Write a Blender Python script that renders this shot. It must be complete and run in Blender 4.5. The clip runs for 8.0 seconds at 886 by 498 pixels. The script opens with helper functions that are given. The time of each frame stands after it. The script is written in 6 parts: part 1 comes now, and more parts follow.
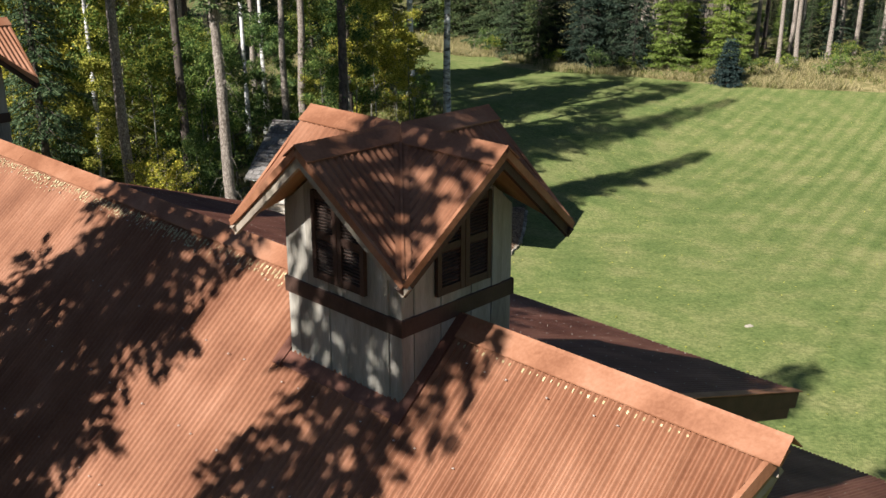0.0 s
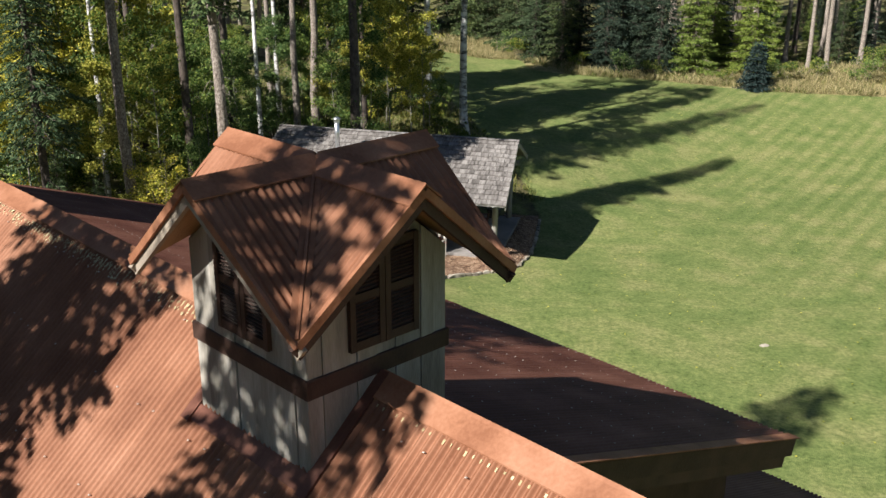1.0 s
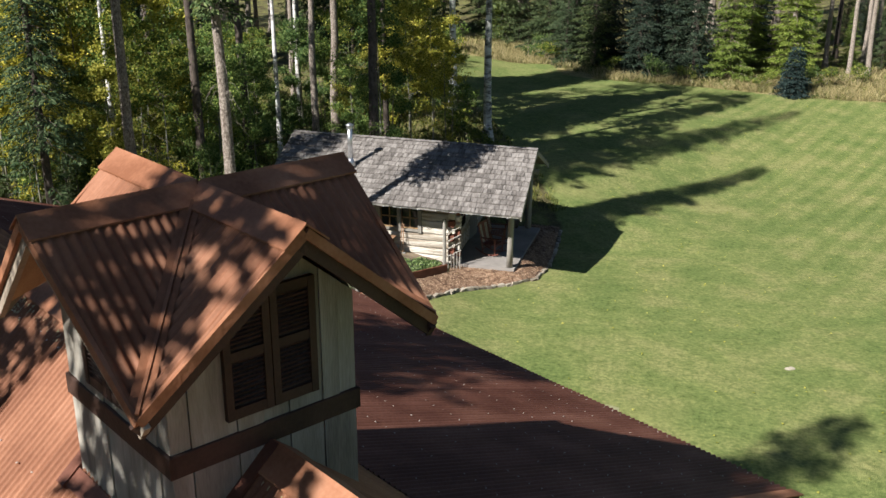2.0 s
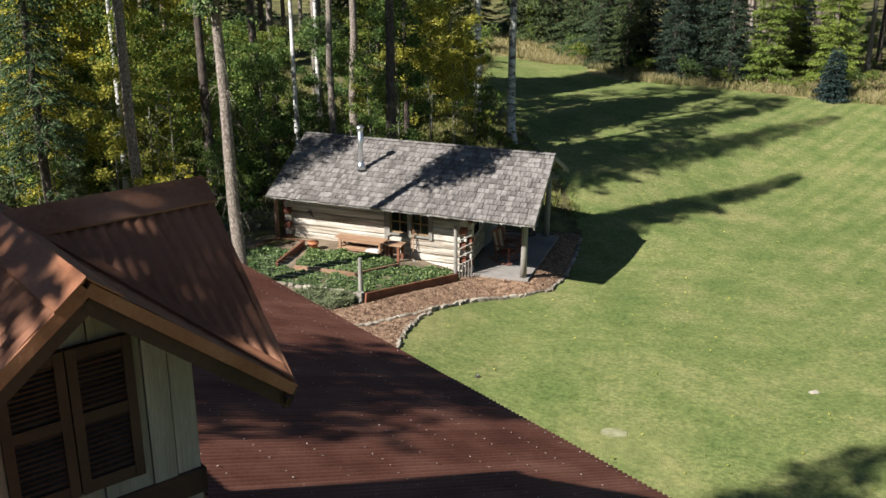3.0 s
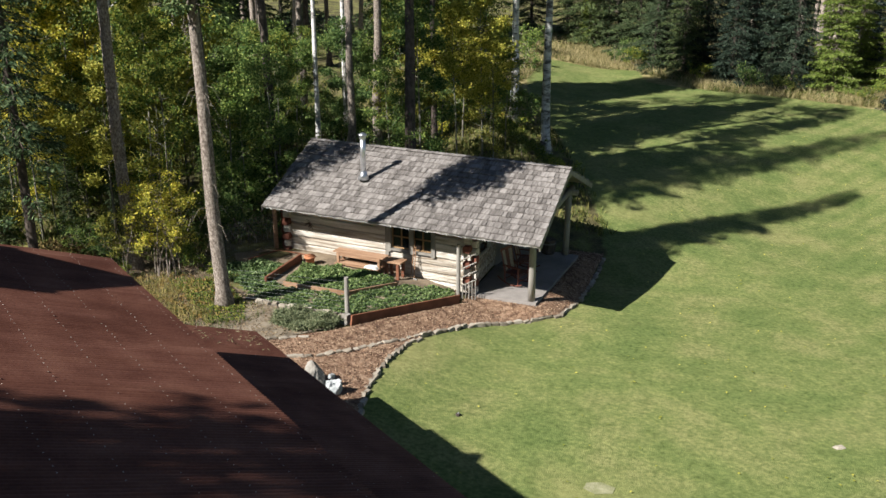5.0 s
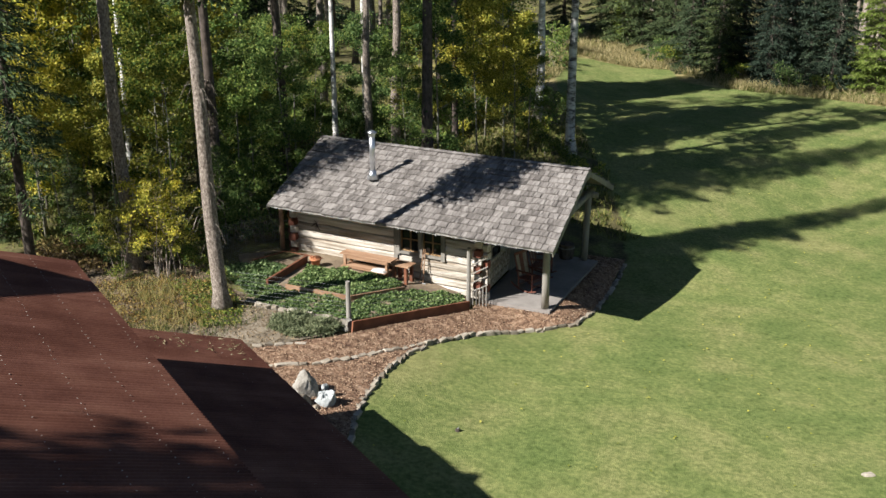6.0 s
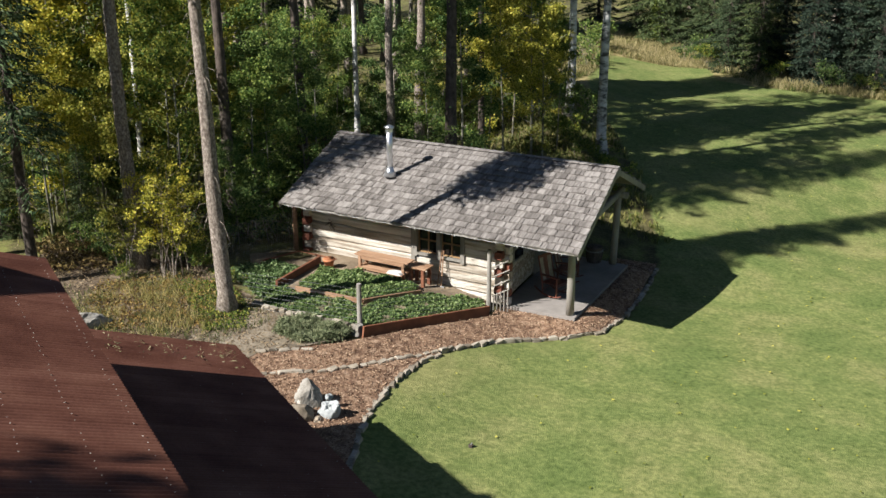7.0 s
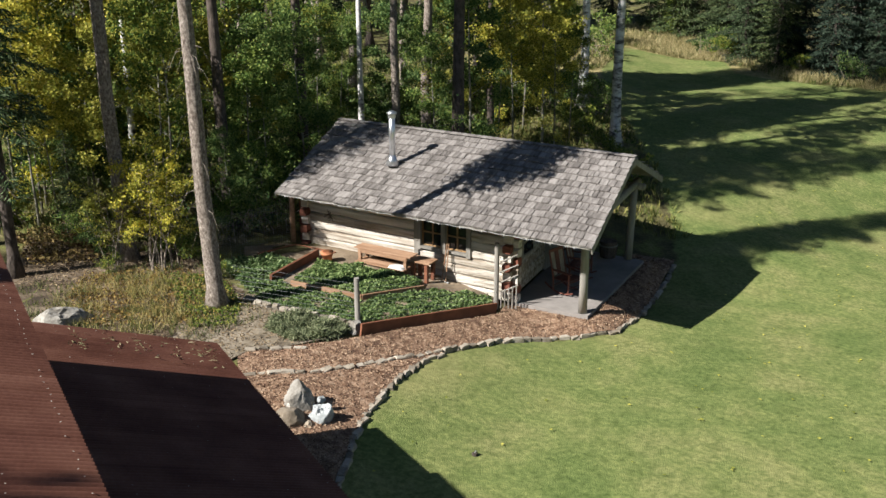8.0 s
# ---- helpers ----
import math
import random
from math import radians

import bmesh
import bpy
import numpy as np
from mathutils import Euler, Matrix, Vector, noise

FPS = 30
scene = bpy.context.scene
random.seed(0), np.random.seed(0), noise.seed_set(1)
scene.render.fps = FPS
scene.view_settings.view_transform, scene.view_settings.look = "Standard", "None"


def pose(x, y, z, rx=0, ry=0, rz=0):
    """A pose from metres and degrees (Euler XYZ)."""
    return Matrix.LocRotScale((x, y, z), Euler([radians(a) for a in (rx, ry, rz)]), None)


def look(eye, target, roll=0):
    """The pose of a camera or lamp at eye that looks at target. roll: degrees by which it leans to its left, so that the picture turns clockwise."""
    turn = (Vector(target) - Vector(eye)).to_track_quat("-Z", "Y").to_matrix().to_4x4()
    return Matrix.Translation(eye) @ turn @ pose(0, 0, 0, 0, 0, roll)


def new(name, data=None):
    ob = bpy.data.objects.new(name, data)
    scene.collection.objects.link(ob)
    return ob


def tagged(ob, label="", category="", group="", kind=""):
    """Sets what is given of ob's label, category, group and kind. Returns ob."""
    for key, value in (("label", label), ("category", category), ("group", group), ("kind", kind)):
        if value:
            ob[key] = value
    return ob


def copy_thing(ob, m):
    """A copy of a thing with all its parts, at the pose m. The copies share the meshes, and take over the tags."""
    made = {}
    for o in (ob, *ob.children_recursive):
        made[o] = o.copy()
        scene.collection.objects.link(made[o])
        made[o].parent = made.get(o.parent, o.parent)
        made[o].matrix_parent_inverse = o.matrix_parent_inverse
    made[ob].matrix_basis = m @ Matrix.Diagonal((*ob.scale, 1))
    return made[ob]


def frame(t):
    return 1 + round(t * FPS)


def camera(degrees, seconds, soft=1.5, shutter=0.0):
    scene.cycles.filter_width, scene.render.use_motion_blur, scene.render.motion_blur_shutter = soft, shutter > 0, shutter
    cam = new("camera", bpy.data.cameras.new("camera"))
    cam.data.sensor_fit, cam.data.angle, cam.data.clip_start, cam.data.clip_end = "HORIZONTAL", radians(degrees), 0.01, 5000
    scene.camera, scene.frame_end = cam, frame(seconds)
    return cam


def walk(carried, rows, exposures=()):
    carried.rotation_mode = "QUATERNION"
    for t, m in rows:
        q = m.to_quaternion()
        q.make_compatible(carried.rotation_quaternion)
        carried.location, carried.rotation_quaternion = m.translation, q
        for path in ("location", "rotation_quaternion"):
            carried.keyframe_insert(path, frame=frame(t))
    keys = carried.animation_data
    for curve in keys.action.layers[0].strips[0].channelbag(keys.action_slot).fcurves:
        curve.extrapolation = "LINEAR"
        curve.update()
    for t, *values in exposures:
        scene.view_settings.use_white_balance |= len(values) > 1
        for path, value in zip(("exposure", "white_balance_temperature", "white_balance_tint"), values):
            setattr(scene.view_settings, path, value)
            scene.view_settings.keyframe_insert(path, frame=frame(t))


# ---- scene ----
cam = camera(48.3, 8.0)
PATH = [
    (0, (0.115, -0.331, 10.543), (0.096, 1.556, 9.88), 0.1),
    (0.5, (0.526, 0.209, 10.543), (0.48, 2.095, 9.88), 0.1),
    (1, (0.928, 0.792, 10.536), (0.847, 2.678, 9.873), 0.1),
    (1.5, (1.337, 1.442, 10.511), (1.218, 3.325, 9.848), 0.1),
    (1.7, (1.492, 1.69, 10.482), (1.357, 3.573, 9.823), 0.0),
    (2.8, (2.373, 3.161, 10.243), (2.149, 5.037, 9.588), 0.1),
    (3, (2.54, 3.459, 10.249), (2.301, 5.333, 9.592), 0.0),
    (3.5, (2.997, 4.181, 10.185), (2.719, 6.05, 9.53), -0.0),
    (4, (3.476, 4.863, 10.126), (3.162, 6.727, 9.472), -0.0),
    (4.5, (3.961, 5.523, 10.062), (3.611, 7.381, 9.409), -0.0),
    (6, (4.857, 7.687, 9.62), (4.399, 9.521, 8.966), 0.1),
    (6.5, (4.94, 8.455, 9.376), (4.444, 10.28, 8.725), -0.0),
    (7, (4.896, 9.231, 9.078), (4.371, 11.048, 8.429), -0.0),
    (7.5, (4.766, 9.978, 8.78), (4.223, 11.789, 8.13), 0.0),
    (8, (4.621, 10.708, 8.4), (4.076, 12.519, 7.749), 0.1),
]
walk(cam, [(t, look(eye, target, roll)) for t, eye, target, roll in PATH])

# ---------------------------------------------------------------- light
SUN_AZ, SUN_EL = 46.3, 39.3      # the way the shadows run (degrees from +x) and the sun's height
world = bpy.data.worlds.new("sky")
scene.world = world
world.use_nodes = True
wn = world.node_tree.nodes
sky = wn.new("ShaderNodeTexSky")
sky.sky_type = "NISHITA"
sky.sun_disc = False
sky.ozone_density, sky.dust_density = 3.5, 0.4
sky.sun_elevation = radians(SUN_EL)
sky.sun_rotation = radians(270 - SUN_AZ)
wn["Background"].inputs["Strength"].default_value = 0.031
world.node_tree.links.new(sky.outputs[0], wn["Background"].inputs["Color"])
sun = new("sun", bpy.data.lights.new("sun", "SUN"))
sun.data.energy, sun.data.angle, sun.data.color = 5.0, radians(0.5), (1.0, 0.955, 0.905)
scene.view_settings.exposure = 1.03
sd = Vector((math.cos(radians(SUN_AZ)) * math.cos(radians(SUN_EL)), math.sin(radians(SUN_AZ)) * math.cos(radians(SUN_EL)), -math.sin(radians(SUN_EL))))
sun.matrix_world = look(Vector((0, 0, 60)), Vector((0, 0, 60)) + sd)


# ---------------------------------------------------------------- materials
def material(name, cols, scale=4.0, fine=40.0, rough=0.8, metal=0.0, bump=0.2, bump_scale=None, stretch=(1, 1, 1), per="object", space="Object",
             spread=0.25, translucent=0.0, spec=0.3):
    """A surface of two or three colours mixed by coarse and fine noise, varied from piece to piece."""
    m = bpy.data.materials.new(name)
    m.use_nodes = True
    t, n = m.node_tree, m.node_tree.nodes
    b = n["Principled BSDF"]
    b.inputs["Roughness"].default_value, b.inputs["Metallic"].default_value = rough, metal
    b.inputs["Specular IOR Level"].default_value = spec
    if space == "Object":
        co = n.new("ShaderNodeTexCoord").outputs["Object"]
    else:
        co = n.new("ShaderNodeNewGeometry").outputs["Position"]
    mp = n.new("ShaderNodeMapping")
    mp.inputs["Scale"].default_value = stretch
    t.links.new(co, mp.inputs["Vector"])
    rnd = None
    if per == "object":
        rnd = n.new("ShaderNodeObjectInfo").outputs["Random"]
    elif per == "island":
        rnd = n.new("ShaderNodeNewGeometry").outputs["Random Per Island"]
    if rnd is not None and space == "Object":
        sh = n.new("ShaderNodeVectorMath")
        sh.operation = "SCALE"
        sh.inputs[0].default_value = (37.0, 23.0, 11.0)
        t.links.new(rnd, sh.inputs["Scale"])
        t.links.new(sh.outputs[0], mp.inputs["Location"])
    a, f = n.new("ShaderNodeTexNoise"), n.new("ShaderNodeTexNoise")
    a.inputs["Scale"].default_value, f.inputs["Scale"].default_value = scale, fine
    a.inputs["Detail"].default_value, f.inputs["Detail"].default_value = 5.0, 3.0
    for x in (a, f):
        t.links.new(mp.outputs[0], x.inputs["Vector"])
    mix = n.new("ShaderNodeMath")
    mix.operation = "MULTIPLY_ADD"
    mix.inputs[1].default_value = 0.45
    t.links.new(f.outputs["Fac"], mix.inputs[0])
    half = n.new("ShaderNodeMath")
    half.operation = "MULTIPLY_ADD"
    half.inputs[1].default_value, half.inputs[2].default_value = 1.3, -0.375
    t.links.new(a.outputs["Fac"], half.inputs[0])
    t.links.new(half.outputs[0], mix.inputs[2])
    fac = mix.outputs[0]
    if rnd is not None:
        ad = n.new("ShaderNodeMath")
        ad.operation = "MULTIPLY_ADD"
        ad.inputs[1].default_value = spread * 2
        t.links.new(rnd, ad.inputs[0])
        sb = n.new("ShaderNodeMath")
        sb.operation = "SUBTRACT"
        sb.inputs[1].default_value = spread
        t.links.new(fac, sb.inputs[0])
        t.links.new(sb.outputs[0], ad.inputs[2])
        fac = ad.outputs[0]
    ramp = n.new("ShaderNodeValToRGB")
    el = ramp.color_ramp.elements
    el[0].position, el[1].position = 0.25, 0.8
    el[0].color, el[1].color = (*cols[0], 1), (*cols[-1], 1)
    if len(cols) == 3:
        e = el.new(0.52)
        e.color = (*cols[1], 1)
    t.links.new(fac, ramp.inputs["Fac"])
    tone = ramp.outputs["Color"]
    if translucent:
        own, tr0, mx = n.new("ShaderNodeObjectInfo"), n.new("ShaderNodeValToRGB"), n.new("ShaderNodeMixRGB")
        e = tr0.color_ramp.elements
        e[0].color, e[1].color = (0.76, 0.80, 0.92, 1), (1.28, 1.2, 1.0, 1)
        t.links.new(own.outputs["Random"], tr0.inputs["Fac"])
        mx.blend_type = "MULTIPLY"
        mx.inputs[0].default_value = 1.0
        t.links.new(tone, mx.inputs[1])
        t.links.new(tr0.outputs["Color"], mx.inputs[2])
        tone = mx.outputs["Color"]
    t.links.new(tone, b.inputs["Base Color"])
    if bump:
        bp = n.new("ShaderNodeBump")
        bp.inputs["Strength"].default_value, bp.inputs["Distance"].default_value = min(1.0, bump), 0.02
        h = f
        if bump_scale:
            h = n.new("ShaderNodeTexNoise")
            h.inputs["Scale"].default_value, h.inputs["Detail"].default_value = bump_scale, 4.0
            t.links.new(mp.outputs[0], h.inputs["Vector"])
        t.links.new(h.outputs["Fac"], bp.inputs["Height"])
        t.links.new(bp.outputs["Normal"], b.inputs["Normal"])
    if translucent:
        tr, ms = n.new("ShaderNodeBsdfTranslucent"), n.new("ShaderNodeMixShader")
        ms.inputs["Fac"].default_value = translucent
        t.links.new(tone, tr.inputs["Color"])
        t.links.new(b.outputs[0], ms.inputs[1])
        t.links.new(tr.outputs[0], ms.inputs[2])
        t.links.new(ms.outputs[0], n["Material Output"].inputs["Surface"])
    return m


def rusty_roof(name, along, cols):
    """Rust-coloured corrugated steel: streaks run down the slope, each sheet weathered a little differently."""
    m = material(name, cols, 1.3, 30, 0.6, 0.12, 0.12, spread=0.07, space="World", spec=0.22)
    t, n = m.node_tree, m.node_tree.nodes
    b = n["Principled BSDF"]
    base = b.inputs["Base Color"].links[0].from_socket
    co = n.new("ShaderNodeTexCoord").outputs["Object"]
    rnd = n.new("ShaderNodeObjectInfo").outputs["Random"]
    sh = n.new("ShaderNodeVectorMath")
    sh.operation = "SCALE"
    sh.inputs[0].default_value = (31.0, 17.0, 7.0)
    t.links.new(rnd, sh.inputs["Scale"])
    for scale, length, lo, hi, p0, p1 in ((9.0, 0.25, (0.92, 0.90, 0.885), (1.04, 1.055, 1.065), 0.3, 0.7), (30.0, 0.9, (0.9, 0.885, 0.87), (1.06, 1.07, 1.08), 0.32, 0.68), (2.2, 0.5, (0.88, 0.85, 0.83), (1.08, 1.1, 1.12), 0.35, 0.65)):
        mp, x, r, mx = n.new("ShaderNodeMapping"), n.new("ShaderNodeTexNoise"), n.new("ShaderNodeValToRGB"), n.new("ShaderNodeMixRGB")
        mp.inputs["Scale"].default_value = (scale, length, length) if along == "y" else (length, scale, length)
        t.links.new(co, mp.inputs["Vector"])
        t.links.new(sh.outputs[0], mp.inputs["Location"])
        x.inputs["Scale"].default_value, x.inputs["Detail"].default_value = 1.0, 3.0
        t.links.new(mp.outputs[0], x.inputs["Vector"])
        el = r.color_ramp.elements
        el[0].position, el[1].position = p0, p1
        el[0].color, el[1].color = (*lo, 1), (*hi, 1)
        t.links.new(x.outputs["Fac"], r.inputs["Fac"])
        mx.blend_type = "MULTIPLY"
        mx.inputs[0].default_value = 1.0
        t.links.new(base, mx.inputs[1])
        t.links.new(r.outputs["Color"], mx.inputs[2])
        base = mx.outputs["Color"]
    t.links.new(base, b.inputs["Base Color"])
    return m


M = {}
M["roof_metal"] = rusty_roof("rusty_corrugated_steel", "y", [(0.195, 0.080, 0.041), (0.253, 0.113, 0.061), (0.31, 0.150, 0.088)])
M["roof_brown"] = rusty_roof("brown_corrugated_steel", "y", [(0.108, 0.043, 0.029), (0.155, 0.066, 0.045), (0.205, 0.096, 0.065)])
M["roof_wing"] = rusty_roof("rusty_corrugated_wing_steel", "x", [(0.185, 0.076, 0.039), (0.245, 0.108, 0.058), (0.30, 0.143, 0.083)])
M["roof_cap"] = material("rusty_steel_cap", [(0.20, 0.082, 0.042), (0.285, 0.128, 0.07), (0.35, 0.175, 0.105)], 2.2, 34, 0.6, 0.12, 0.15, spread=0.06, space="World", spec=0.2)
M["screw"] = material("zinc_screw", [(0.34, 0.29, 0.25), (0.55, 0.5, 0.44)], 4, 30, 0.5, 0.4, 0)
M["board"] = material("pale_weathered_boards", [(0.19, 0.172, 0.142), (0.285, 0.263, 0.222), (0.38, 0.357, 0.31)], 2.0, 30, 0.8, 0, 0.3, stretch=(3, 3, 0.35), spread=0.12)
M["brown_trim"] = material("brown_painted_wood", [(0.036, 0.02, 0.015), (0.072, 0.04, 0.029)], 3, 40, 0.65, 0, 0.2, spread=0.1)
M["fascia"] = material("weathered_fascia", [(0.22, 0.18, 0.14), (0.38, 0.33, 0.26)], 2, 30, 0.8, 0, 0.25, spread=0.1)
M["soffit"] = material("knotty_soffit_wood", [(0.20, 0.11, 0.05), (0.38, 0.24, 0.12)], 1.5, 25, 0.7, 0, 0.2, stretch=(1, 6, 1), spread=0.1)
M["shake"] = material("grey_cedar_shake", [(0.11, 0.10, 0.092), (0.19, 0.175, 0.162), (0.28, 0.262, 0.245)], 3, 35, 0.9, 0, 0.5, stretch=(5, 0.6, 1), spread=0.22)
M["log"] = material("bleached_hewn_log", [(0.23, 0.188, 0.14), (0.46, 0.42, 0.358), (0.65, 0.62, 0.565)], 2.0, 26, 0.8, 0, 0.5, stretch=(0.35, 5, 5), spread=0.2)
M["log_end"] = material("red_brown_log_end", [(0.10, 0.035, 0.022), (0.19, 0.07, 0.045)], 5, 40, 0.8, 0, 0.3)
M["grey_wood"] = material("grey_post_wood", [(0.19, 0.178, 0.155), (0.305, 0.29, 0.258)], 3, 40, 0.85, 0, 0.3, stretch=(3, 3, 0.5), spread=0.15)
M["red_wood"] = material("red_stained_wood", [(0.13, 0.05, 0.028), (0.23, 0.095, 0.052)], 3, 40, 0.7, 0, 0.25, spread=0.15)
M["bench_wood"] = material("warm_cedar_planks", [(0.21, 0.118, 0.066), (0.35, 0.22, 0.138)], 3, 40, 0.7, 0, 0.2, stretch=(0.6, 4, 4), spread=0.15)
M["chair_wood"] = material("dark_red_chair_wood", [(0.09, 0.031, 0.021), (0.18, 0.062, 0.04)], 3, 40, 0.6, 0, 0.2, spread=0.1)
M["pale_soil"] = material("pale_dry_soil", [(0.10, 0.08, 0.055), (0.215, 0.18, 0.13), (0.33, 0.285, 0.22)], 1.7, 16, 0.95, 0, 0.9, space="World", per="")
M["concrete"] = material("worn_concrete", [(0.19, 0.175, 0.16), (0.29, 0.27, 0.25)], 2, 40, 0.9, 0, 0.2, spread=0.05)
M["galv"] = material("galvanised_flue", [(0.55, 0.57, 0.6), (0.75, 0.77, 0.8)], 8, 40, 0.3, 0.9, 0.05)
M["stone"] = material("pale_field_stone", [(0.17, 0.145, 0.11), (0.29, 0.255, 0.20), (0.40, 0.36, 0.295)], 3, 30, 0.9, 0, 0.5, spread=0.25)
M["boulder"] = material("white_grey_boulder", [(0.17, 0.155, 0.13), (0.33, 0.315, 0.28), (0.47, 0.455, 0.415)], 2.5, 18, 0.9, 0, 0.8, spread=0.1)
M["terracotta"] = material("terracotta", [(0.42, 0.16, 0.075), (0.52, 0.22, 0.11)], 6, 40, 0.8, 0, 0.1)
M["mulch"] = material("bark_mulch", [(0.09, 0.05, 0.032), (0.24, 0.15, 0.095), (0.40, 0.285, 0.195)], 5, 28, 0.95, 0, 0.9, space="World", per="", bump_scale=22)
M["soil"] = material("dry_soil", [(0.10, 0.075, 0.05), (0.20, 0.155, 0.105), (0.30, 0.24, 0.17)], 1.5, 20, 0.95, 0, 0.9, space="World", per="")
M["bark_pine"] = material("grey_brown_pine_bark", [(0.10, 0.078, 0.062), (0.25, 0.212, 0.178), (0.44, 0.39, 0.335)], 18, 60, 0.95, 0, 1.0, stretch=(1.2, 1.2, 0.7), spread=0.06)
M["forest_soil"] = material("dark_needle_soil", [(0.04, 0.03, 0.02), (0.12, 0.09, 0.06), (0.25, 0.20, 0.145)], 1.3, 14, 0.95, 0, 1.0, space="World", per="")
M["bark_sapling"] = material("grey_sapling_bark", [(0.08, 0.075, 0.055), (0.20, 0.19, 0.15), (0.34, 0.33, 0.27)], 3, 12, 0.85, 0, 0.3, spread=0.1)
M["boulder_tan"] = material("tan_boulder", [(0.13, 0.105, 0.075), (0.24, 0.20, 0.15), (0.36, 0.31, 0.24)], 2.5, 18, 0.9, 0, 0.8, spread=0.1)
M["boulder_blue"] = material("blue_white_boulder", [(0.17, 0.18, 0.178), (0.32, 0.345, 0.345), (0.46, 0.485, 0.48)], 3.0, 18, 0.9, 0, 0.8, spread=0.1)
M["bark_dark"] = material("dark_bark", [(0.03, 0.025, 0.021), (0.075, 0.06, 0.05), (0.13, 0.105, 0.088)], 6, 30, 0.95, 0, 0.9, stretch=(1.5, 1.5, 0.7), spread=0.1)
M["bark_birch"] = material("white_aspen_bark", [(0.08, 0.075, 0.07), (0.56, 0.55, 0.53), (0.76, 0.75, 0.73)], 2.6, 9, 0.8, 0, 0.3, stretch=(1, 1, 2.2), spread=0.06)
M["needle"] = material("spruce_needles", [(0.022, 0.045, 0.02), (0.06, 0.098, 0.043), (0.15, 0.195, 0.09)], 1.2, 12, 0.7, 0, 0, per="island", spread=0.36, translucent=0.22, spec=0.08)
M["needle_far"] = material("muted_spruce_needles", [(0.034, 0.056, 0.028), (0.072, 0.105, 0.05), (0.135, 0.175, 0.085)], 0.5, 5, 0.7, 0, 0, per="island", spread=0.2, translucent=0.3, spec=0.08)
M["needle_dark"] = material("dark_spruce_needles", [(0.016, 0.03, 0.021), (0.036, 0.057, 0.041), (0.075, 0.105, 0.074)], 0.5, 5, 0.7, 0, 0, per="island", spread=0.2, translucent=0.2, spec=0.08)
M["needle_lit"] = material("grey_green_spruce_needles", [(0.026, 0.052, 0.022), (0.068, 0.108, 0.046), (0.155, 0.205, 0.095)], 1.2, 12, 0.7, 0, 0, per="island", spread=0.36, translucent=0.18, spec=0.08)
M["needle_light"] = material("larch_needles", [(0.09, 0.14, 0.028), (0.175, 0.235, 0.05), (0.26, 0.32, 0.085)], 1.2, 12, 0.7, 0, 0, per="island", spread=0.25, translucent=0.3, spec=0.08)
M["needle_blue"] = material("blue_spruce_needles", [(0.012, 0.024, 0.023), (0.026, 0.046, 0.043), (0.058, 0.085, 0.08)], 1.2, 12, 0.7, 0, 0, per="island", spread=0.25, translucent=0.1, spec=0.08)
M["leaf_green"] = material("green_leaves", [(0.05, 0.105, 0.03), (0.14, 0.22, 0.064), (0.285, 0.36, 0.105)], 0.8, 12, 0.6, 0, 0, per="island", spread=0.3, translucent=0.4, spec=0.12)
M["leaf_mixed"] = material("turning_leaves", [(0.05, 0.098, 0.023), (0.135, 0.198, 0.046), (0.34, 0.35, 0.078)], 0.8, 12, 0.6, 0, 0, per="island", spread=0.35, translucent=0.4, spec=0.12)
M["leaf_yellow"] = material("yellow_leaves", [(0.17, 0.20, 0.035), (0.385, 0.378, 0.06), (0.60, 0.54, 0.12)], 0.8, 12, 0.6, 0, 0, per="island", spread=0.35, translucent=0.4, spec=0.12)
M["leaf_rust"] = material("rusty_autumn_leaves", [(0.10, 0.06, 0.03), (0.20, 0.15, 0.05), (0.36, 0.26, 0.10)], 1.2, 9, 0.7, 0, 0, per="island", spread=0.4, translucent=0.25, spec=0.1)
M["leaf_bed"] = material("strawberry_leaves", [(0.045, 0.085, 0.03), (0.12, 0.19, 0.065), (0.245, 0.325, 0.14)], 0.8, 12, 0.55, 0, 0, per="island", spread=0.35, translucent=0.28, spec=0.2)
M["grass_dry"] = material("dry_tall_grass", [(0.19, 0.175, 0.075), (0.35, 0.305, 0.145), (0.50, 0.43, 0.24)], 0.5, 6, 0.8, 0, 0, per="island", spread=0.3, translucent=0.3)
M["grass_green"] = material("rough_green_grass", [(0.05, 0.075, 0.02), (0.12, 0.15, 0.045), (0.25, 0.24, 0.09)], 0.5, 6, 0.8, 0, 0, per="island", spread=0.3, translucent=0.3)
M["grass_straw"] = material("straw_grass", [(0.16, 0.16, 0.045), (0.34, 0.30, 0.10), (0.52, 0.44, 0.19)], 0.5, 6, 0.8, 0, 0, per="island", spread=0.3, translucent=0.3)
M["litter"] = material("dry_litter", [(0.09, 0.06, 0.035), (0.20, 0.145, 0.085), (0.36, 0.28, 0.17)], 0.5, 6, 0.9, 0, 0, per="island", spread=0.35)
M["sage"] = material("grey_green_sage", [(0.09, 0.115, 0.055), (0.19, 0.225, 0.115), (0.34, 0.37, 0.21)], 0.9, 12, 0.8, 0, 0, per="island", spread=0.35, translucent=0.25)
M["dark_glass"] = material("dark_window_glass", [(0.012, 0.014, 0.015), (0.02, 0.022, 0.024)], 1, 3, 0.05, 0, 0, spec=0.5)
M["wire"] = material("dull_wire", [(0.16, 0.165, 0.16), (0.28, 0.29, 0.29)], 5, 30, 0.5, 0.7, 0)
M["white_cloth"] = material("white_cloth", [(0.42, 0.42, 0.40), (0.58, 0.58, 0.56)], 5, 30, 0.9, 0, 0.2)


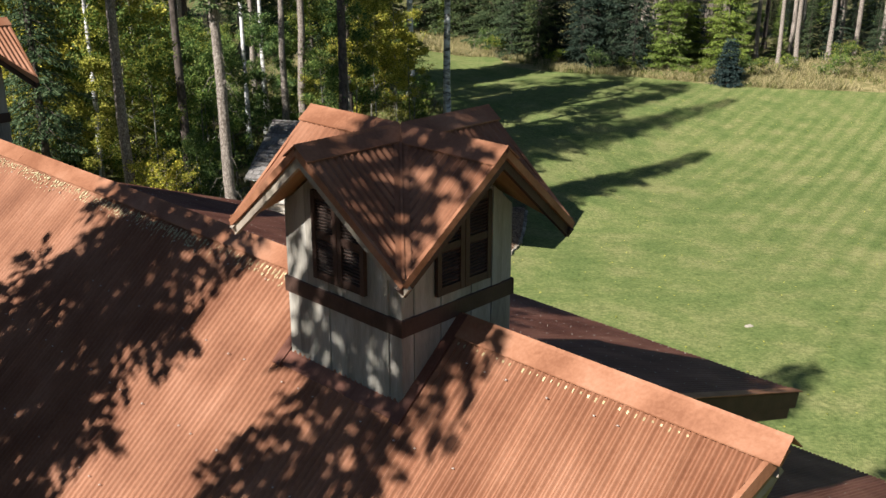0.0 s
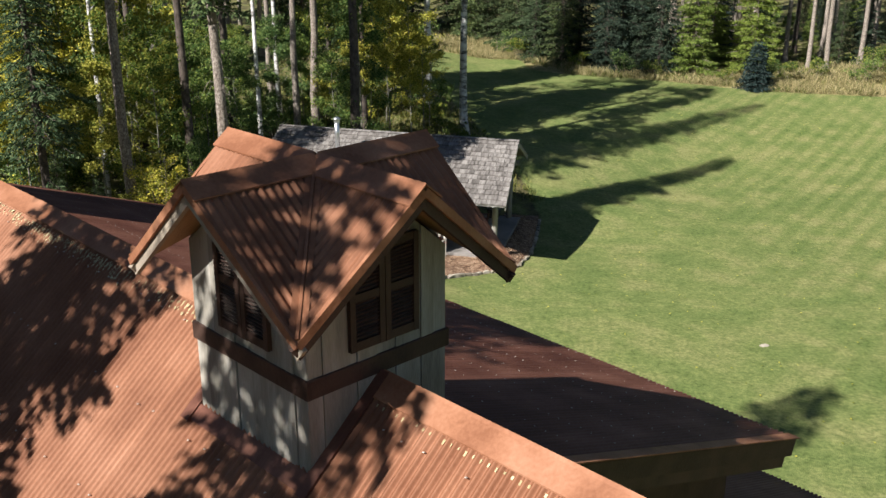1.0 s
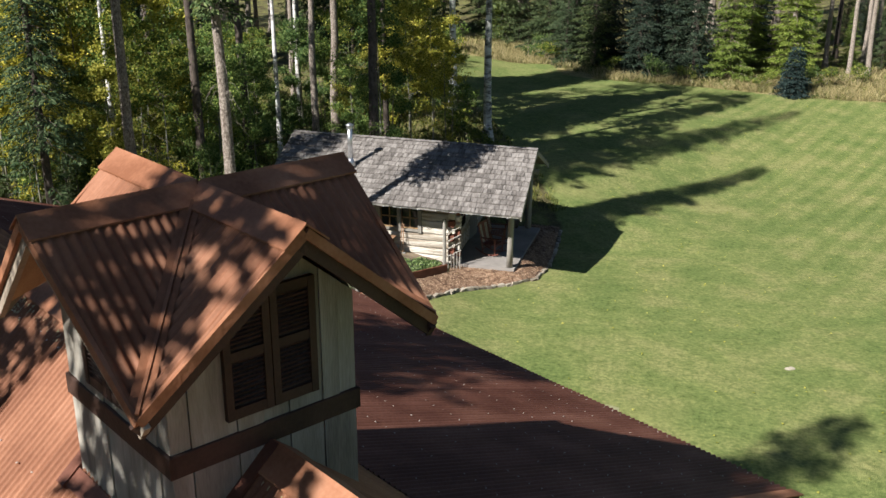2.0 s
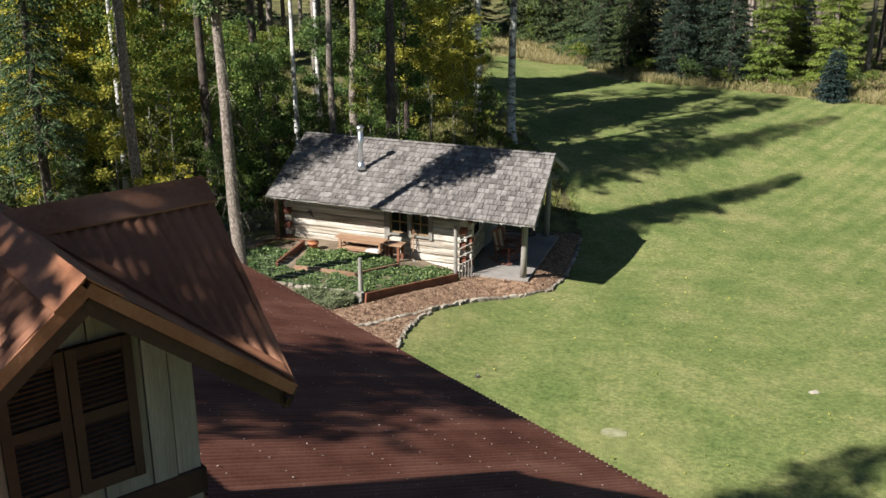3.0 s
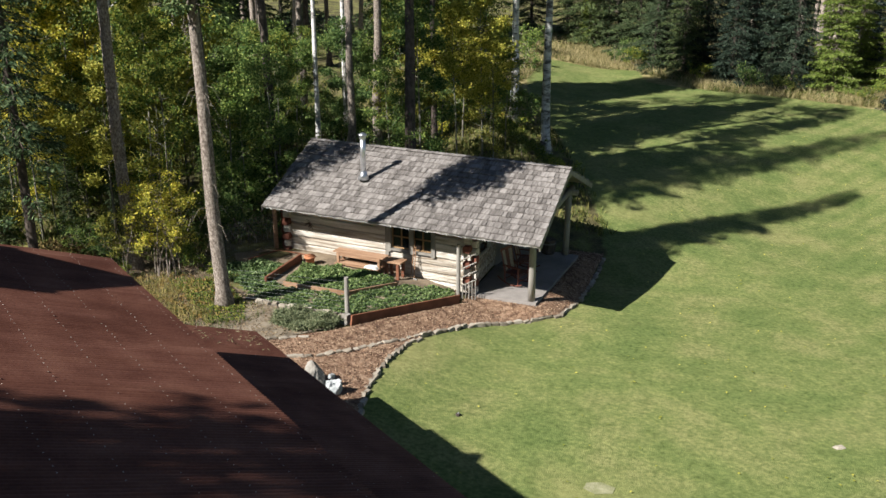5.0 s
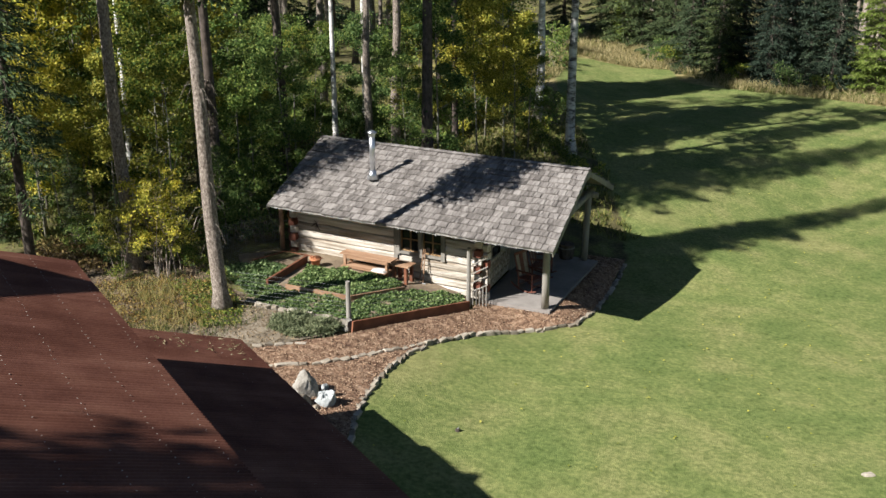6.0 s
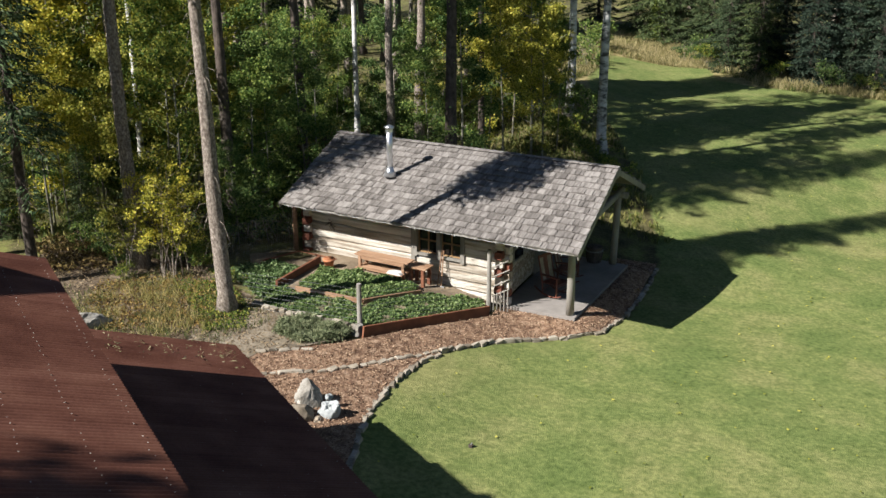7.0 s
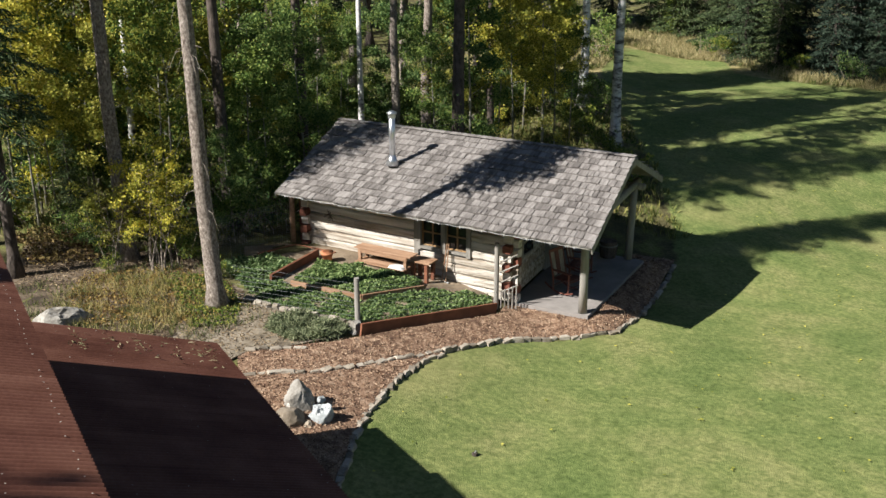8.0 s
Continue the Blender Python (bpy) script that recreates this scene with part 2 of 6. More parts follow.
# ---------------------------------------------------------------- mesh helpers
class Geo:
    """Gathers vertices and faces for one mesh."""
    def __init__(self):
        self.v, self.f = [], []

    def add(self, verts, faces):
        k = len(self.v)
        self.v += [tuple(p) for p in verts]
        self.f += [tuple(i + k for i in f) for f in faces]
        return self

    def box(self, x0, x1, y0, y1, z0, z1, c=0.0):
        """A box; with c its long edges along the top are chamfered."""
        if c <= 0:
            v = [(x, y, z) for z in (z0, z1) for y in (y0, y1) for x in (x0, x1)]
            return self.add(v, [(0, 2, 3, 1), (4, 5, 7, 6), (0, 1, 5, 4), (2, 6, 7, 3), (0, 4, 6, 2), (1, 3, 7, 5)])
        v = [(x, y, z0) for y in (y0, y1) for x in (x0, x1)] + [(x, y, z1 - c) for y in (y0, y1) for x in (x0, x1)]
        v += [(x, y, z1) for y in (y0 + c, y1 - c) for x in (x0 + c, x1 - c)]
        return self.add(v, [(0, 2, 3, 1), (0, 1, 5, 4), (2, 6, 7, 3), (0, 4, 6, 2), (1, 3, 7, 5), (4, 5, 9, 8), (6, 10, 11, 7), (4, 8, 10, 6), (5, 7, 11, 9), (8, 9, 11, 10)])

    def beam(self, p, q, w, h, up=(0, 0, 1)):
        """A squared timber from p to q, w wide and h high."""
        p, q, up = Vector(p), Vector(q), Vector(up)
        d = (q - p).normalized()
        s = d.cross(up).normalized() * (w / 2)
        t = s.cross(d).normalized() * (h / 2)
        v = [e + a * s + b * t for e in (p, q) for b in (-1, 1) for a in (-1, 1)]
        return self.add(v, [(0, 1, 3, 2), (4, 6, 7, 5), (0, 4, 5, 1), (2, 3, 7, 6), (0, 2, 6, 4), (1, 5, 7, 3)])

    def tube(self, pts, radii, n=8, cap=True):
        """A round limb through the points."""
        k = len(self.v)
        pts = [Vector(p) for p in pts]
        for i, p in enumerate(pts):
            d = (pts[min(i + 1, len(pts) - 1)] - pts[max(i - 1, 0)]).normalized()
            s = d.cross(Vector((0, 0, 1)) if abs(d.z) < 0.95 else Vector((1, 0, 0))).normalized()
            t = s.cross(d)
            for j in range(n):
                a = 2 * math.pi * j / n
                self.v.append(tuple(p + radii[i] * (math.cos(a) * s + math.sin(a) * t)))
        for i in range(len(pts) - 1):
            for j in range(n):
                a, b = k + i * n + j, k + i * n + (j + 1) % n
                self.f.append((a, a + n, b + n, b))
        if cap:
            self.f.append(tuple(k + j for j in range(n)))
            self.f.append(tuple(k + (len(pts) - 1) * n + j for j in reversed(range(n))))
        return self

    def prism(self, poly, z0, z1):
        """An upright slab over a polygon of (x, y)."""
        n = len(poly)
        v = [(x, y, z0) for x, y in poly] + [(x, y, z1) for x, y in poly]
        f = [tuple(reversed(range(n))), tuple(range(n, 2 * n))] + [(i, (i + 1) % n, n + (i + 1) % n, n + i) for i in range(n)]
        return self.add(v, f)

    def mesh(self, name, mat, smooth=False):
        me = bpy.data.meshes.new(name)
        me.from_pydata(self.v, [], self.f)
        me.materials.append(mat)
        if smooth:
            me.polygons.foreach_set("use_smooth", [True] * len(me.polygons))
        me.update()
        return me


def part(name, geo, mat, parent=None, label="", smooth=False, m=None, kind=""):
    """Links a Geo (or a ready mesh) as one object, under a thing or a part if given."""
    me = geo.mesh(name, mat, smooth) if isinstance(geo, Geo) else geo
    ob = new(name, me)
    if parent is not None:
        ob.parent = parent
    if m is not None:
        ob.matrix_basis = m
    return tagged(ob, label, kind=kind)


def thing(name, label, category, m=None, group="", kind=""):
    """An Empty at a thing's base, for its parts."""
    ob = new(name)
    ob.empty_display_size = 0.2
    if m is not None:
        ob.matrix_basis = m
    return tagged(ob, label, category, group, kind)


def fast_mesh(name, verts, quads, mat):
    """A mesh of many loose quads from arrays."""
    me = bpy.data.meshes.new(name)
    nv, nf = len(verts), len(quads)
    me.vertices.add(nv)
    me.vertices.foreach_set("co", np.asarray(verts, np.float32).ravel())
    me.loops.add(nf * 4)
    me.loops.foreach_set("vertex_index", np.asarray(quads, np.int32).ravel())
    me.polygons.add(nf)
    me.polygons.foreach_set("loop_start", np.arange(0, nf * 4, 4, dtype=np.int32))
    me.polygons.foreach_set("loop_total", np.full(nf, 4, np.int32))
    me.materials.append(mat)
    me.update(calc_edges=True)
    return me


def leaf_mesh(name, centres, ways, length, width, mat, rng, droop=0.0, flat=0.0):
    """Pointed leaves (kite-shaped quads, bent along the middle): one at each centre, along its way."""
    c, w = np.asarray(centres, float), np.asarray(ways, float)
    n = len(c)
    w = w / (np.linalg.norm(w, axis=1, keepdims=True) + 1e-9)
    r = rng.normal(size=(n, 3)) * (1 - flat) + np.array([0, 0, 2.0 * flat])
    s = np.cross(w, r)
    s /= np.linalg.norm(s, axis=1, keepdims=True) + 1e-9
    up = np.cross(s, w)
    L = length * rng.uniform(0.6, 1.3, (n, 1))
    W = width * rng.uniform(0.7, 1.3, (n, 1))
    mid = c + w * L * 0.45
    a, b = c, c + w * L - np.array([0, 0, 1.0]) * droop * L
    v = np.stack([a, mid + s * W * 0.5 + up * W * 0.15, b, mid - s * W * 0.5 + up * W * 0.15], 1).reshape(-1, 3)
    return fast_mesh(name, v, np.arange(n * 4).reshape(n, 4), mat)


def sm(a, b, x):
    k = min(1.0, max(0.0, (x - a) / (b - a)))
    return k * k * (3 - 2 * k)


GY = [-60, 26.6, 40, 50, 58, 66, 80, 100, 160, 400]
GZ = [1.0, -1.37, -1.95, -2.05, -1.75, -1.3, -0.8, -0.4, 0.6, 3.0]


def bank(x, y):
    """The gentle rise of the lawn behind the cabin towards the wood."""
    w = y - 1.046 * x
    return (0.42 * (1 - sm(3, 13, x)) * sm(37, 42, y) + 0.55 * sm(38, 44.5, w) * (1 - sm(9, 22, x))) * (1 - sm(58, 72, y)) * sm(-8, -1, x)


def ground(x, y):
    """The height of the ground."""
    return float(np.interp(y, GY, GZ)) - 0.028 * (min(max(x, -8), 30) - 0.5) * (1 - sm(45, 70, y)) + 0.6 * sm(1.5, -4, x) + bank(x, y)


# ---------------------------------------------------------------- ground
LAWN_EDGE = [(-1.31, 24.26), (-1.63, 25.71), (-1.77, 26.95), (-1.76, 28.08), (-1.6, 29.4), (-1.07, 30.75), (-0.37, 31.75), (0.45, 32.48),
             (1.32, 33.1), (2.2, 33.85), (2.75, 35.6), (3.28, 39.7), (2.9, 43.0), (1.6, 49.0), (0.4, 54.0), (-2.0, 61.0), (-3.4, 70.0), (-3.2, 78.0),
             (3.5, 77.5), (4.2, 73.6), (6.2, 72.2), (10.2, 71.3), (14.0, 69.4), (17.5, 67.6), (20.4, 66.8), (24.7, 66.1), (29.0, 65.5), (75.0, 60.0),
             (75.0, -40.0), (4.0, -40.0), (-0.8, 18.0)]


def signed(poly, px, py):
    """Distance to a polygon's outline, negative inside."""
    d = np.full(px.shape, 1e9)
    inside = np.zeros(px.shape, bool)
    n = len(poly)
    for i in range(n):
        (ax, ay), (bx, by) = poly[i], poly[(i + 1) % n]
        ex, ey = bx - ax, by - ay
        k = np.clip(((px - ax) * ex + (py - ay) * ey) / (ex * ex + ey * ey), 0, 1)
        d = np.minimum(d, np.hypot(px - ax - k * ex, py - ay - k * ey))
        hit = ((ay > py) != (by > py)) & (px < ax + (py - ay) * ex / (ey if ey else 1e-9))
        inside ^= hit
    return np.where(inside, -d, d)


def axis(lo, f0, f1, hi, step):
    out = list(np.arange(f0, f1, step))
    a, s = f0, step
    while a > lo:
        s *= 1.35
        a -= s
        out.insert(0, a)
    a, s = out[-1], step
    while a < hi:
        s *= 1.35
        a += s
        out.append(a)
    return out


def ground_material():
    m = bpy.data.materials.new("lawn_and_forest_floor")
    m.use_nodes = True
    t, n = m.node_tree, m.node_tree.nodes
    b = n["Principled BSDF"]
    b.inputs["Roughness"].default_value = 0.95
    b.inputs["Specular IOR Level"].default_value = 0.15
    pos = n.new("ShaderNodeNewGeometry").outputs["Position"]

    def noise_at(scale, detail=4.0, stretch=(1, 1, 1), rz=0.0):
        mp, x = n.new("ShaderNodeMapping"), n.new("ShaderNodeTexNoise")
        mp.vector_type = "TEXTURE"
        mp.inputs["Scale"].default_value, mp.inputs["Rotation"].default_value = stretch, (0, 0, rz)
        x.inputs["Scale"].default_value, x.inputs["Detail"].default_value = scale, detail
        t.links.new(pos, mp.inputs["Vector"])
        t.links.new(mp.outputs[0], x.inputs["Vector"])
        return x.outputs["Fac"]

    def ramp(fac, stops):
        r = n.new("ShaderNodeValToRGB")
        el = r.color_ramp.elements
        while len(el) < len(stops):
            el.new(0.5)
        for e, (p, c) in zip(el, stops):
            e.position, e.color = p, (*c, 1)
        t.links.new(fac, r.inputs["Fac"])
        return r.outputs["Color"]

    def mix(fac, a, c, mode="MIX"):
        x = n.new("ShaderNodeMixRGB")
        x.blend_type = mode
        for k, s in enumerate((fac, a, c)):
            if hasattr(s, "is_linked"):
                t.links.new(s, x.inputs[k])
            else:
                x.inputs[k].default_value = s
        return x.outputs["Color"]

    def attr(name):
        x = n.new("ShaderNodeAttribute")
        x.attribute_name = name
        return x.outputs["Fac"]

    lawn = ramp(noise_at(0.55, 6), [(0.34, (0.115, 0.158, 0.049)), (0.5, (0.152, 0.188, 0.063)), (0.66, (0.196, 0.213, 0.083))])
    tuft = ramp(noise_at(9.0, 5), [(0.3, (0.5, 0.56, 0.45)), (0.52, (1.0, 1.0, 1.0)), (0.75, (1.55, 1.42, 1.4))])
    lawn = mix(0.7, lawn, tuft, "MULTIPLY")
    blade = ramp(noise_at(45.0, 3), [(0.3, (0.6, 0.62, 0.6)), (0.7, (1.35, 1.3, 1.25))])
    lawn = mix(0.75, lawn, blade, "MULTIPLY")
    dryp = ramp(noise_at(0.23, 5), [(0.55, (0, 0, 0)), (0.72, (1, 1, 1))])
    sc = n.new("ShaderNodeMath")
    sc.operation = "MULTIPLY"
    sc.inputs[1].default_value = 0.38
    t.links.new(dryp, sc.inputs[0])
    lawn = mix(sc.outputs[0], lawn, (0.27, 0.255, 0.105, 1))
    sep = n.new("ShaderNodeSeparateXYZ")
    t.links.new(pos, sep.inputs[0])
    def calc(op, x, y):
        k = n.new("ShaderNodeMath")
        k.operation = op
        for i, s in enumerate((x, y)):
            if hasattr(s, "is_linked"):
                t.links.new(s, k.inputs[i])
            else:
                k.inputs[i].default_value = s
        return k.outputs[0]

    across = calc("ADD", calc("MULTIPLY", sep.outputs["X"], -math.sin(radians(58.2))), calc("MULTIPLY", sep.outputs["Y"], math.cos(radians(58.2))))
    across = calc("ADD", across, calc("MULTIPLY", noise_at(0.25, 2), 0.25))
    band = calc("SINE", calc("MULTIPLY", across, 2 * math.pi / 0.9), 0.0)
    stripe = ramp(calc("MULTIPLY_ADD", band, 0.5), [(0.15, (0.82, 0.88, 0.8)), (0.6, (1.08, 1.04, 1.06)), (0.95, (1.14, 1.08, 1.14))])
    patchy = ramp(noise_at(0.16, 3), [(0.3, (0.35, 0.35, 0.35)), (0.55, (1, 1, 1))])
    grow = n.new("ShaderNodeMapRange")
    grow.inputs["From Min"].default_value, grow.inputs["From Max"].default_value, grow.inputs["To Max"].default_value = 8.0, 17.0, 1.0
    t.links.new(sep.outputs["X"], grow.inputs["Value"])
    lawn = mix(calc("MULTIPLY", grow.outputs[0], patchy), lawn, mix(1.0, lawn, stripe, "MULTIPLY"))
    mott = ramp(noise_at(3.2, 6), [(0.32, (0.68, 0.74, 0.64)), (0.5, (1.0, 1.0, 1.0)), (0.7, (1.32, 1.24, 1.28))])
    lawn = mix(0.55, lawn, mott, "MULTIPLY")
    floor_ = ramp(noise_at(1.1, 8), [(0.3, (0.045, 0.04, 0.02)), (0.5, (0.11, 0.10, 0.045)), (0.62, (0.15, 0.16, 0.05)), (0.75, (0.24, 0.20, 0.10))])
    fine = ramp(noise_at(14.0, 4), [(0.3, (0.5, 0.5, 0.5)), (0.7, (1.4, 1.4, 1.35))])
    floor_ = mix(0.8, floor_, fine, "MULTIPLY")
    mead = ramp(noise_at(1.6, 6), [(0.3, (0.13, 0.13, 0.045)), (0.5, (0.26, 0.22, 0.10)), (0.7, (0.36, 0.30, 0.16))])
    mead = mix(0.8, mead, fine, "MULTIPLY")
    wob = n.new("ShaderNodeMath")
    wob.operation = "MULTIPLY_ADD"
    wob.inputs[1].default_value = 0.5
    t.links.new(noise_at(3.0, 4), wob.inputs[0])
    sub = n.new("ShaderNodeMath")
    sub.operation = "SUBTRACT"
    sub.inputs[1].default_value = 0.25
    t.links.new(attr("lawn"), sub.inputs[0])
    t.links.new(sub.outputs[0], wob.inputs[2])
    lf = ramp(wob.outputs[0], [(0.4, (0, 0, 0)), (0.6, (1, 1, 1))])
    col = mix(attr("meadow"), floor_, mead)
    col = mix(lf, col, lawn)
    t.links.new(col, b.inputs["Base Color"])
    bp = n.new("ShaderNodeBump")
    bp.inputs["Strength"].default_value, bp.inputs["Distance"].default_value = 0.65, 0.03
    t.links.new(noise_at(34.0, 6), bp.inputs["Height"])
    t.links.new(bp.outputs["Normal"], b.inputs["Normal"])
    return m


def build_ground():
    xs, ys = axis(-1500, -22, 40, 1500, 0.5), axis(-1500, 16, 82, 2500, 0.5)
    X, Y = np.meshgrid(xs, ys)
    Z = np.array([[ground(x, y) for x in xs] for y in ys])
    rough = np.array([[noise.noise((x * 0.35, y * 0.35, 0)) + 0.5 * noise.noise((x, y, 3)) for x in xs] for y in ys])
    sd = signed(LAWN_EDGE, X, Y)
    Z = Z + rough * np.clip(0.015 + sd * 0.04, 0.012, 0.14)
    nx, ny = len(xs), len(ys)
    idx = np.arange(nx * ny).reshape(ny, nx)
    quads = np.stack([idx[:-1, :-1], idx[:-1, 1:], idx[1:, 1:], idx[1:, :-1]], -1).reshape(-1, 4)
    me = fast_mesh("ground", np.stack([X, Y, Z], -1).reshape(-1, 3), quads, ground_material())
    me.polygons.foreach_set("use_smooth", [True] * len(me.polygons))
    for name, val in (("lawn", np.clip(0.5 - sd / 0.9, 0, 1)), ("meadow", np.clip((Y - 52) / 10, 0, 1) * np.clip(1.4 - np.abs(sd - 3) / 7, 0, 1))):
        a = me.attributes.new(name, "FLOAT", "POINT")
        a.data.foreach_set("value", val.astype(np.float32).ravel())
    return tagged(new("ground", me), "mown green lawn running into rough forest floor", "lawn", kind="structure")


build_ground()

# ---------------------------------------------------------------- house
HOUSE = pose(-0.376, 7.985, 0, 0, 0, -43.5)
RIDGE_Z, STEEP, LOWP = 7.2, 0.87, 0.345
PITCH, AMP = 0.0705, 0.0145


def sheet_mesh(name, width, run, drop, side, mat, pitch=PITCH, amp=AMP, skew=0.0):
    """A corrugated sheet, its top edge along x from 0 to width, running down towards side * y."""
    g = Geo()
    n = int(round(width / pitch * 8))
    ln = math.hypot(run, drop)
    ny, nz = side * drop / ln, run / ln
    rows = 3
    for j in range(rows + 1):
        k = j / rows
        for i in range(n + 1):
            x = width * i / n
            h = amp * math.sin(2 * math.pi * x / pitch)
            g.v.append((x + skew * k * run, side * run * k + ny * h, -drop * k + nz * h))
    for j in range(rows):
        for i in range(n):
            a = j * (n + 1) + i
            q = (a, a + n + 1, a + n + 2, a + 1)
            g.f.append(q if side < 0 else q[::-1])
    return g.mesh(name, mat, True)


def lay_sheets(deck, u0, u1, v, z, run, drop, side, width=12 * PITCH, mat="roof_metal"):
    me = sheet_mesh("roof_sheet", width, run, drop, side, M[mat])
    u, k = u1 - width, 0
    while u > u0 - width + 0.01:
        if u < u0:
            me = sheet_mesh("roof_sheet", u + width - u0, run, drop, side, M[mat])
            u = u0
        ob = part("roof_sheet", me, None, deck)
        ob.matrix_basis = pose(u, v, z + 0.004 * (k % 2), 0, 0.15, 0)
        u -= width
        k += 1


house = thing("lodge_house", "large lodge house with rusty corrugated steel roofs and timber walls", "house", HOUSE)
# near and far steep slopes of the main gable
u_near, u_far = 3.55, -12.2
g = Geo().add([(u_far, 0.0, 7.15), (3.70, 0.0, 7.15), (2.0, -5.4, 7.15 - STEEP * 5.4), (u_far, -5.4, 7.15 - STEEP * 5.4),
               (u_far, 0.0, 6.97), (3.70, 0.0, 6.97), (2.0, -5.4, 6.97 - STEEP * 5.4), (u_far, -5.4, 6.97 - STEEP * 5.4)],
              [(0, 3, 2, 1), (4, 5, 6, 7), (0, 1, 5, 4), (2, 3, 7, 6), (1, 2, 6, 5), (0, 4, 7, 3)])
deck_near = part("roof_deck", g, M["soffit"], house)
g = Geo().add([(u_far, 0.0, 7.15), (3.70, 0.0, 7.15), (2.9, 1.62, 7.15 - STEEP * 1.62), (u_far, 1.62, 7.15 - STEEP * 1.62),
               (u_far, 0.0, 6.99), (3.70, 0.0, 6.99), (2.9, 1.62, 6.99 - STEEP * 1.62), (u_far, 1.62, 6.99 - STEEP * 1.62)],
              [(0, 1, 2, 3), (4, 7, 6, 5), (0, 4, 5, 1), (2, 6, 7, 3), (1, 5, 6, 2), (0, 3, 7, 4)])
deck_far = part("roof_deck", g, M["soffit"], house)
lay_sheets(deck_near, u_far, 2.27, 0, RIDGE_Z, 5.4, 5.4 * STEEP, -1)
lay_sheets(deck_far, u_far, 2.9, 0, RIDGE_Z, 1.6, 1.6 * STEEP, 1)


def raked_sheet(u0, u1):
    """The end sheets, cut slantwise along the outward leaning gable end."""
    g = Geo()
    n = int((u1 - u0) / PITCH * 8)
    nn = math.hypot(1, STEEP)
    for i in range(n + 1):
        u = u0 + (u1 - u0) * i / n
        low = 5.4 if u < 2.0 else max(0.02, (3.70 - u) / 0.315)
        h = AMP * math.sin(2 * math.pi * (u - u0) / PITCH)
        for k in (0, 0.5, 1):
            v = -min(low, 5.4) * k
            g.v.append((u, v - STEEP / nn * h, RIDGE_Z + STEEP * v + h / nn))
    for i in range(n):
        for k in (0, 1):
            a = i * 3 + k
            g.f.append((a, a + 1, a + 4, a + 3))
    return g


part("roof_sheet", raked_sheet(2.268, 3.168), M["roof_metal"], deck_near, smooth=True, m=pose(0, 0, 0.004))
part("roof_sheet", raked_sheet(3.164, 3.686), M["roof_metal"], deck_near, smooth=True, m=pose(0, 0, 0.001))
# lower pitched brown roof that runs on from the steep slope, and the porch roof below it
UP_EAVE, UP_Z = 6.42, 4.22
run = UP_EAVE - 1.5
g = Geo().add([(u, v, UP_Z + LOWP * (UP_EAVE - v) - dz) for dz in (0.04, 0.2) for u, v in ((-11.8, 1.5), (1.1, 1.5), (1.1, 6.36), (-11.8, 6.36))],
              [(0, 1, 2, 3), (4, 7, 6, 5), (0, 4, 5, 1), (2, 6, 7, 3), (1, 5, 6, 2), (0, 3, 7, 4)])
deck_up = part("roof_deck", g, M["soffit"], house)
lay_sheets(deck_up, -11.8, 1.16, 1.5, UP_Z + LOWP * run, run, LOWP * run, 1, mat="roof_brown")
LO_EAVE, LO_Z = 9.68, 1.45
run = LO_EAVE - 5.9
g = Geo().add([(u, v, LO_Z + 0.35 * (LO_EAVE - v) - dz) for dz in (0.04, 0.18) for u, v in ((-13.4, 5.9), (9.0, 5.9), (9.0, 9.62), (-13.4, 9.62))],
              [(0, 1, 2, 3), (4, 7, 6, 5), (0, 4, 5, 1), (2, 6, 7, 3), (1, 5, 6, 2), (0, 3, 7, 4)])
deck_low = part("roof_deck", g, M["soffit"], house)
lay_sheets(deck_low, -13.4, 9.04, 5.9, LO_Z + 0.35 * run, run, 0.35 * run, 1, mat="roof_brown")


def ridge_cap(parent, p, q, side, drop, half, lengths=2.4, z=0.045):
    """Folded cap pieces over a ridge from p to q; side is the horizontal way across the ridge."""
    p, q, side = Vector(p), Vector(q), Vector(side)
    d = (q - p)
    n = max(1, int(round(d.length / lengths)))
    for i in range(n):
        a, b = p + d * (i / n), p + d * ((i + 1) / n) + d.normalized() * 0.03
        up = Vector((0, 0, z + 0.003 * (i % 2)))
        g = Geo()
        prof = [(-half, -half * drop), (-half * 0.12, -half * drop * 0.16), (0, 0), (half * 0.12, -half * drop * 0.16), (half, -half * drop)]
        for e in (a, b):
            for k, zz in prof:
                g.v.append(tuple(e + side * k + up + Vector((0, 0, zz))))
        for e in (a, b):
            for k, zz in prof:
                g.v.append(tuple(e + side * k + up + Vector((0, 0, zz - 0.012))))
        for j in range(4):
            g.f += [(j, j + 1, j + 6, j + 5), (10 + j, 15 + j, 16 + j, 11 + j)]
        g.f += [(0, 5, 15, 10), (4, 14, 19, 9)]
        g.f += [(j, 10 + j, 11 + j, j + 1) for j in range(4)] + [(5 + j, 6 + j, 16 + j, 15 + j) for j in range(4)]
        part("ridge_cap", g, M["roof_cap"], parent)


ridge_cap(house, (u_far, 0, RIDGE_Z), (-0.735, 0, RIDGE_Z), (0, 1, 0), STEEP, 0.165)
ridge_cap(house, (0.80, 0, RIDGE_Z), (3.74, 0, RIDGE_Z), (0, 1, 0), STEEP, 0.165, 3.0)
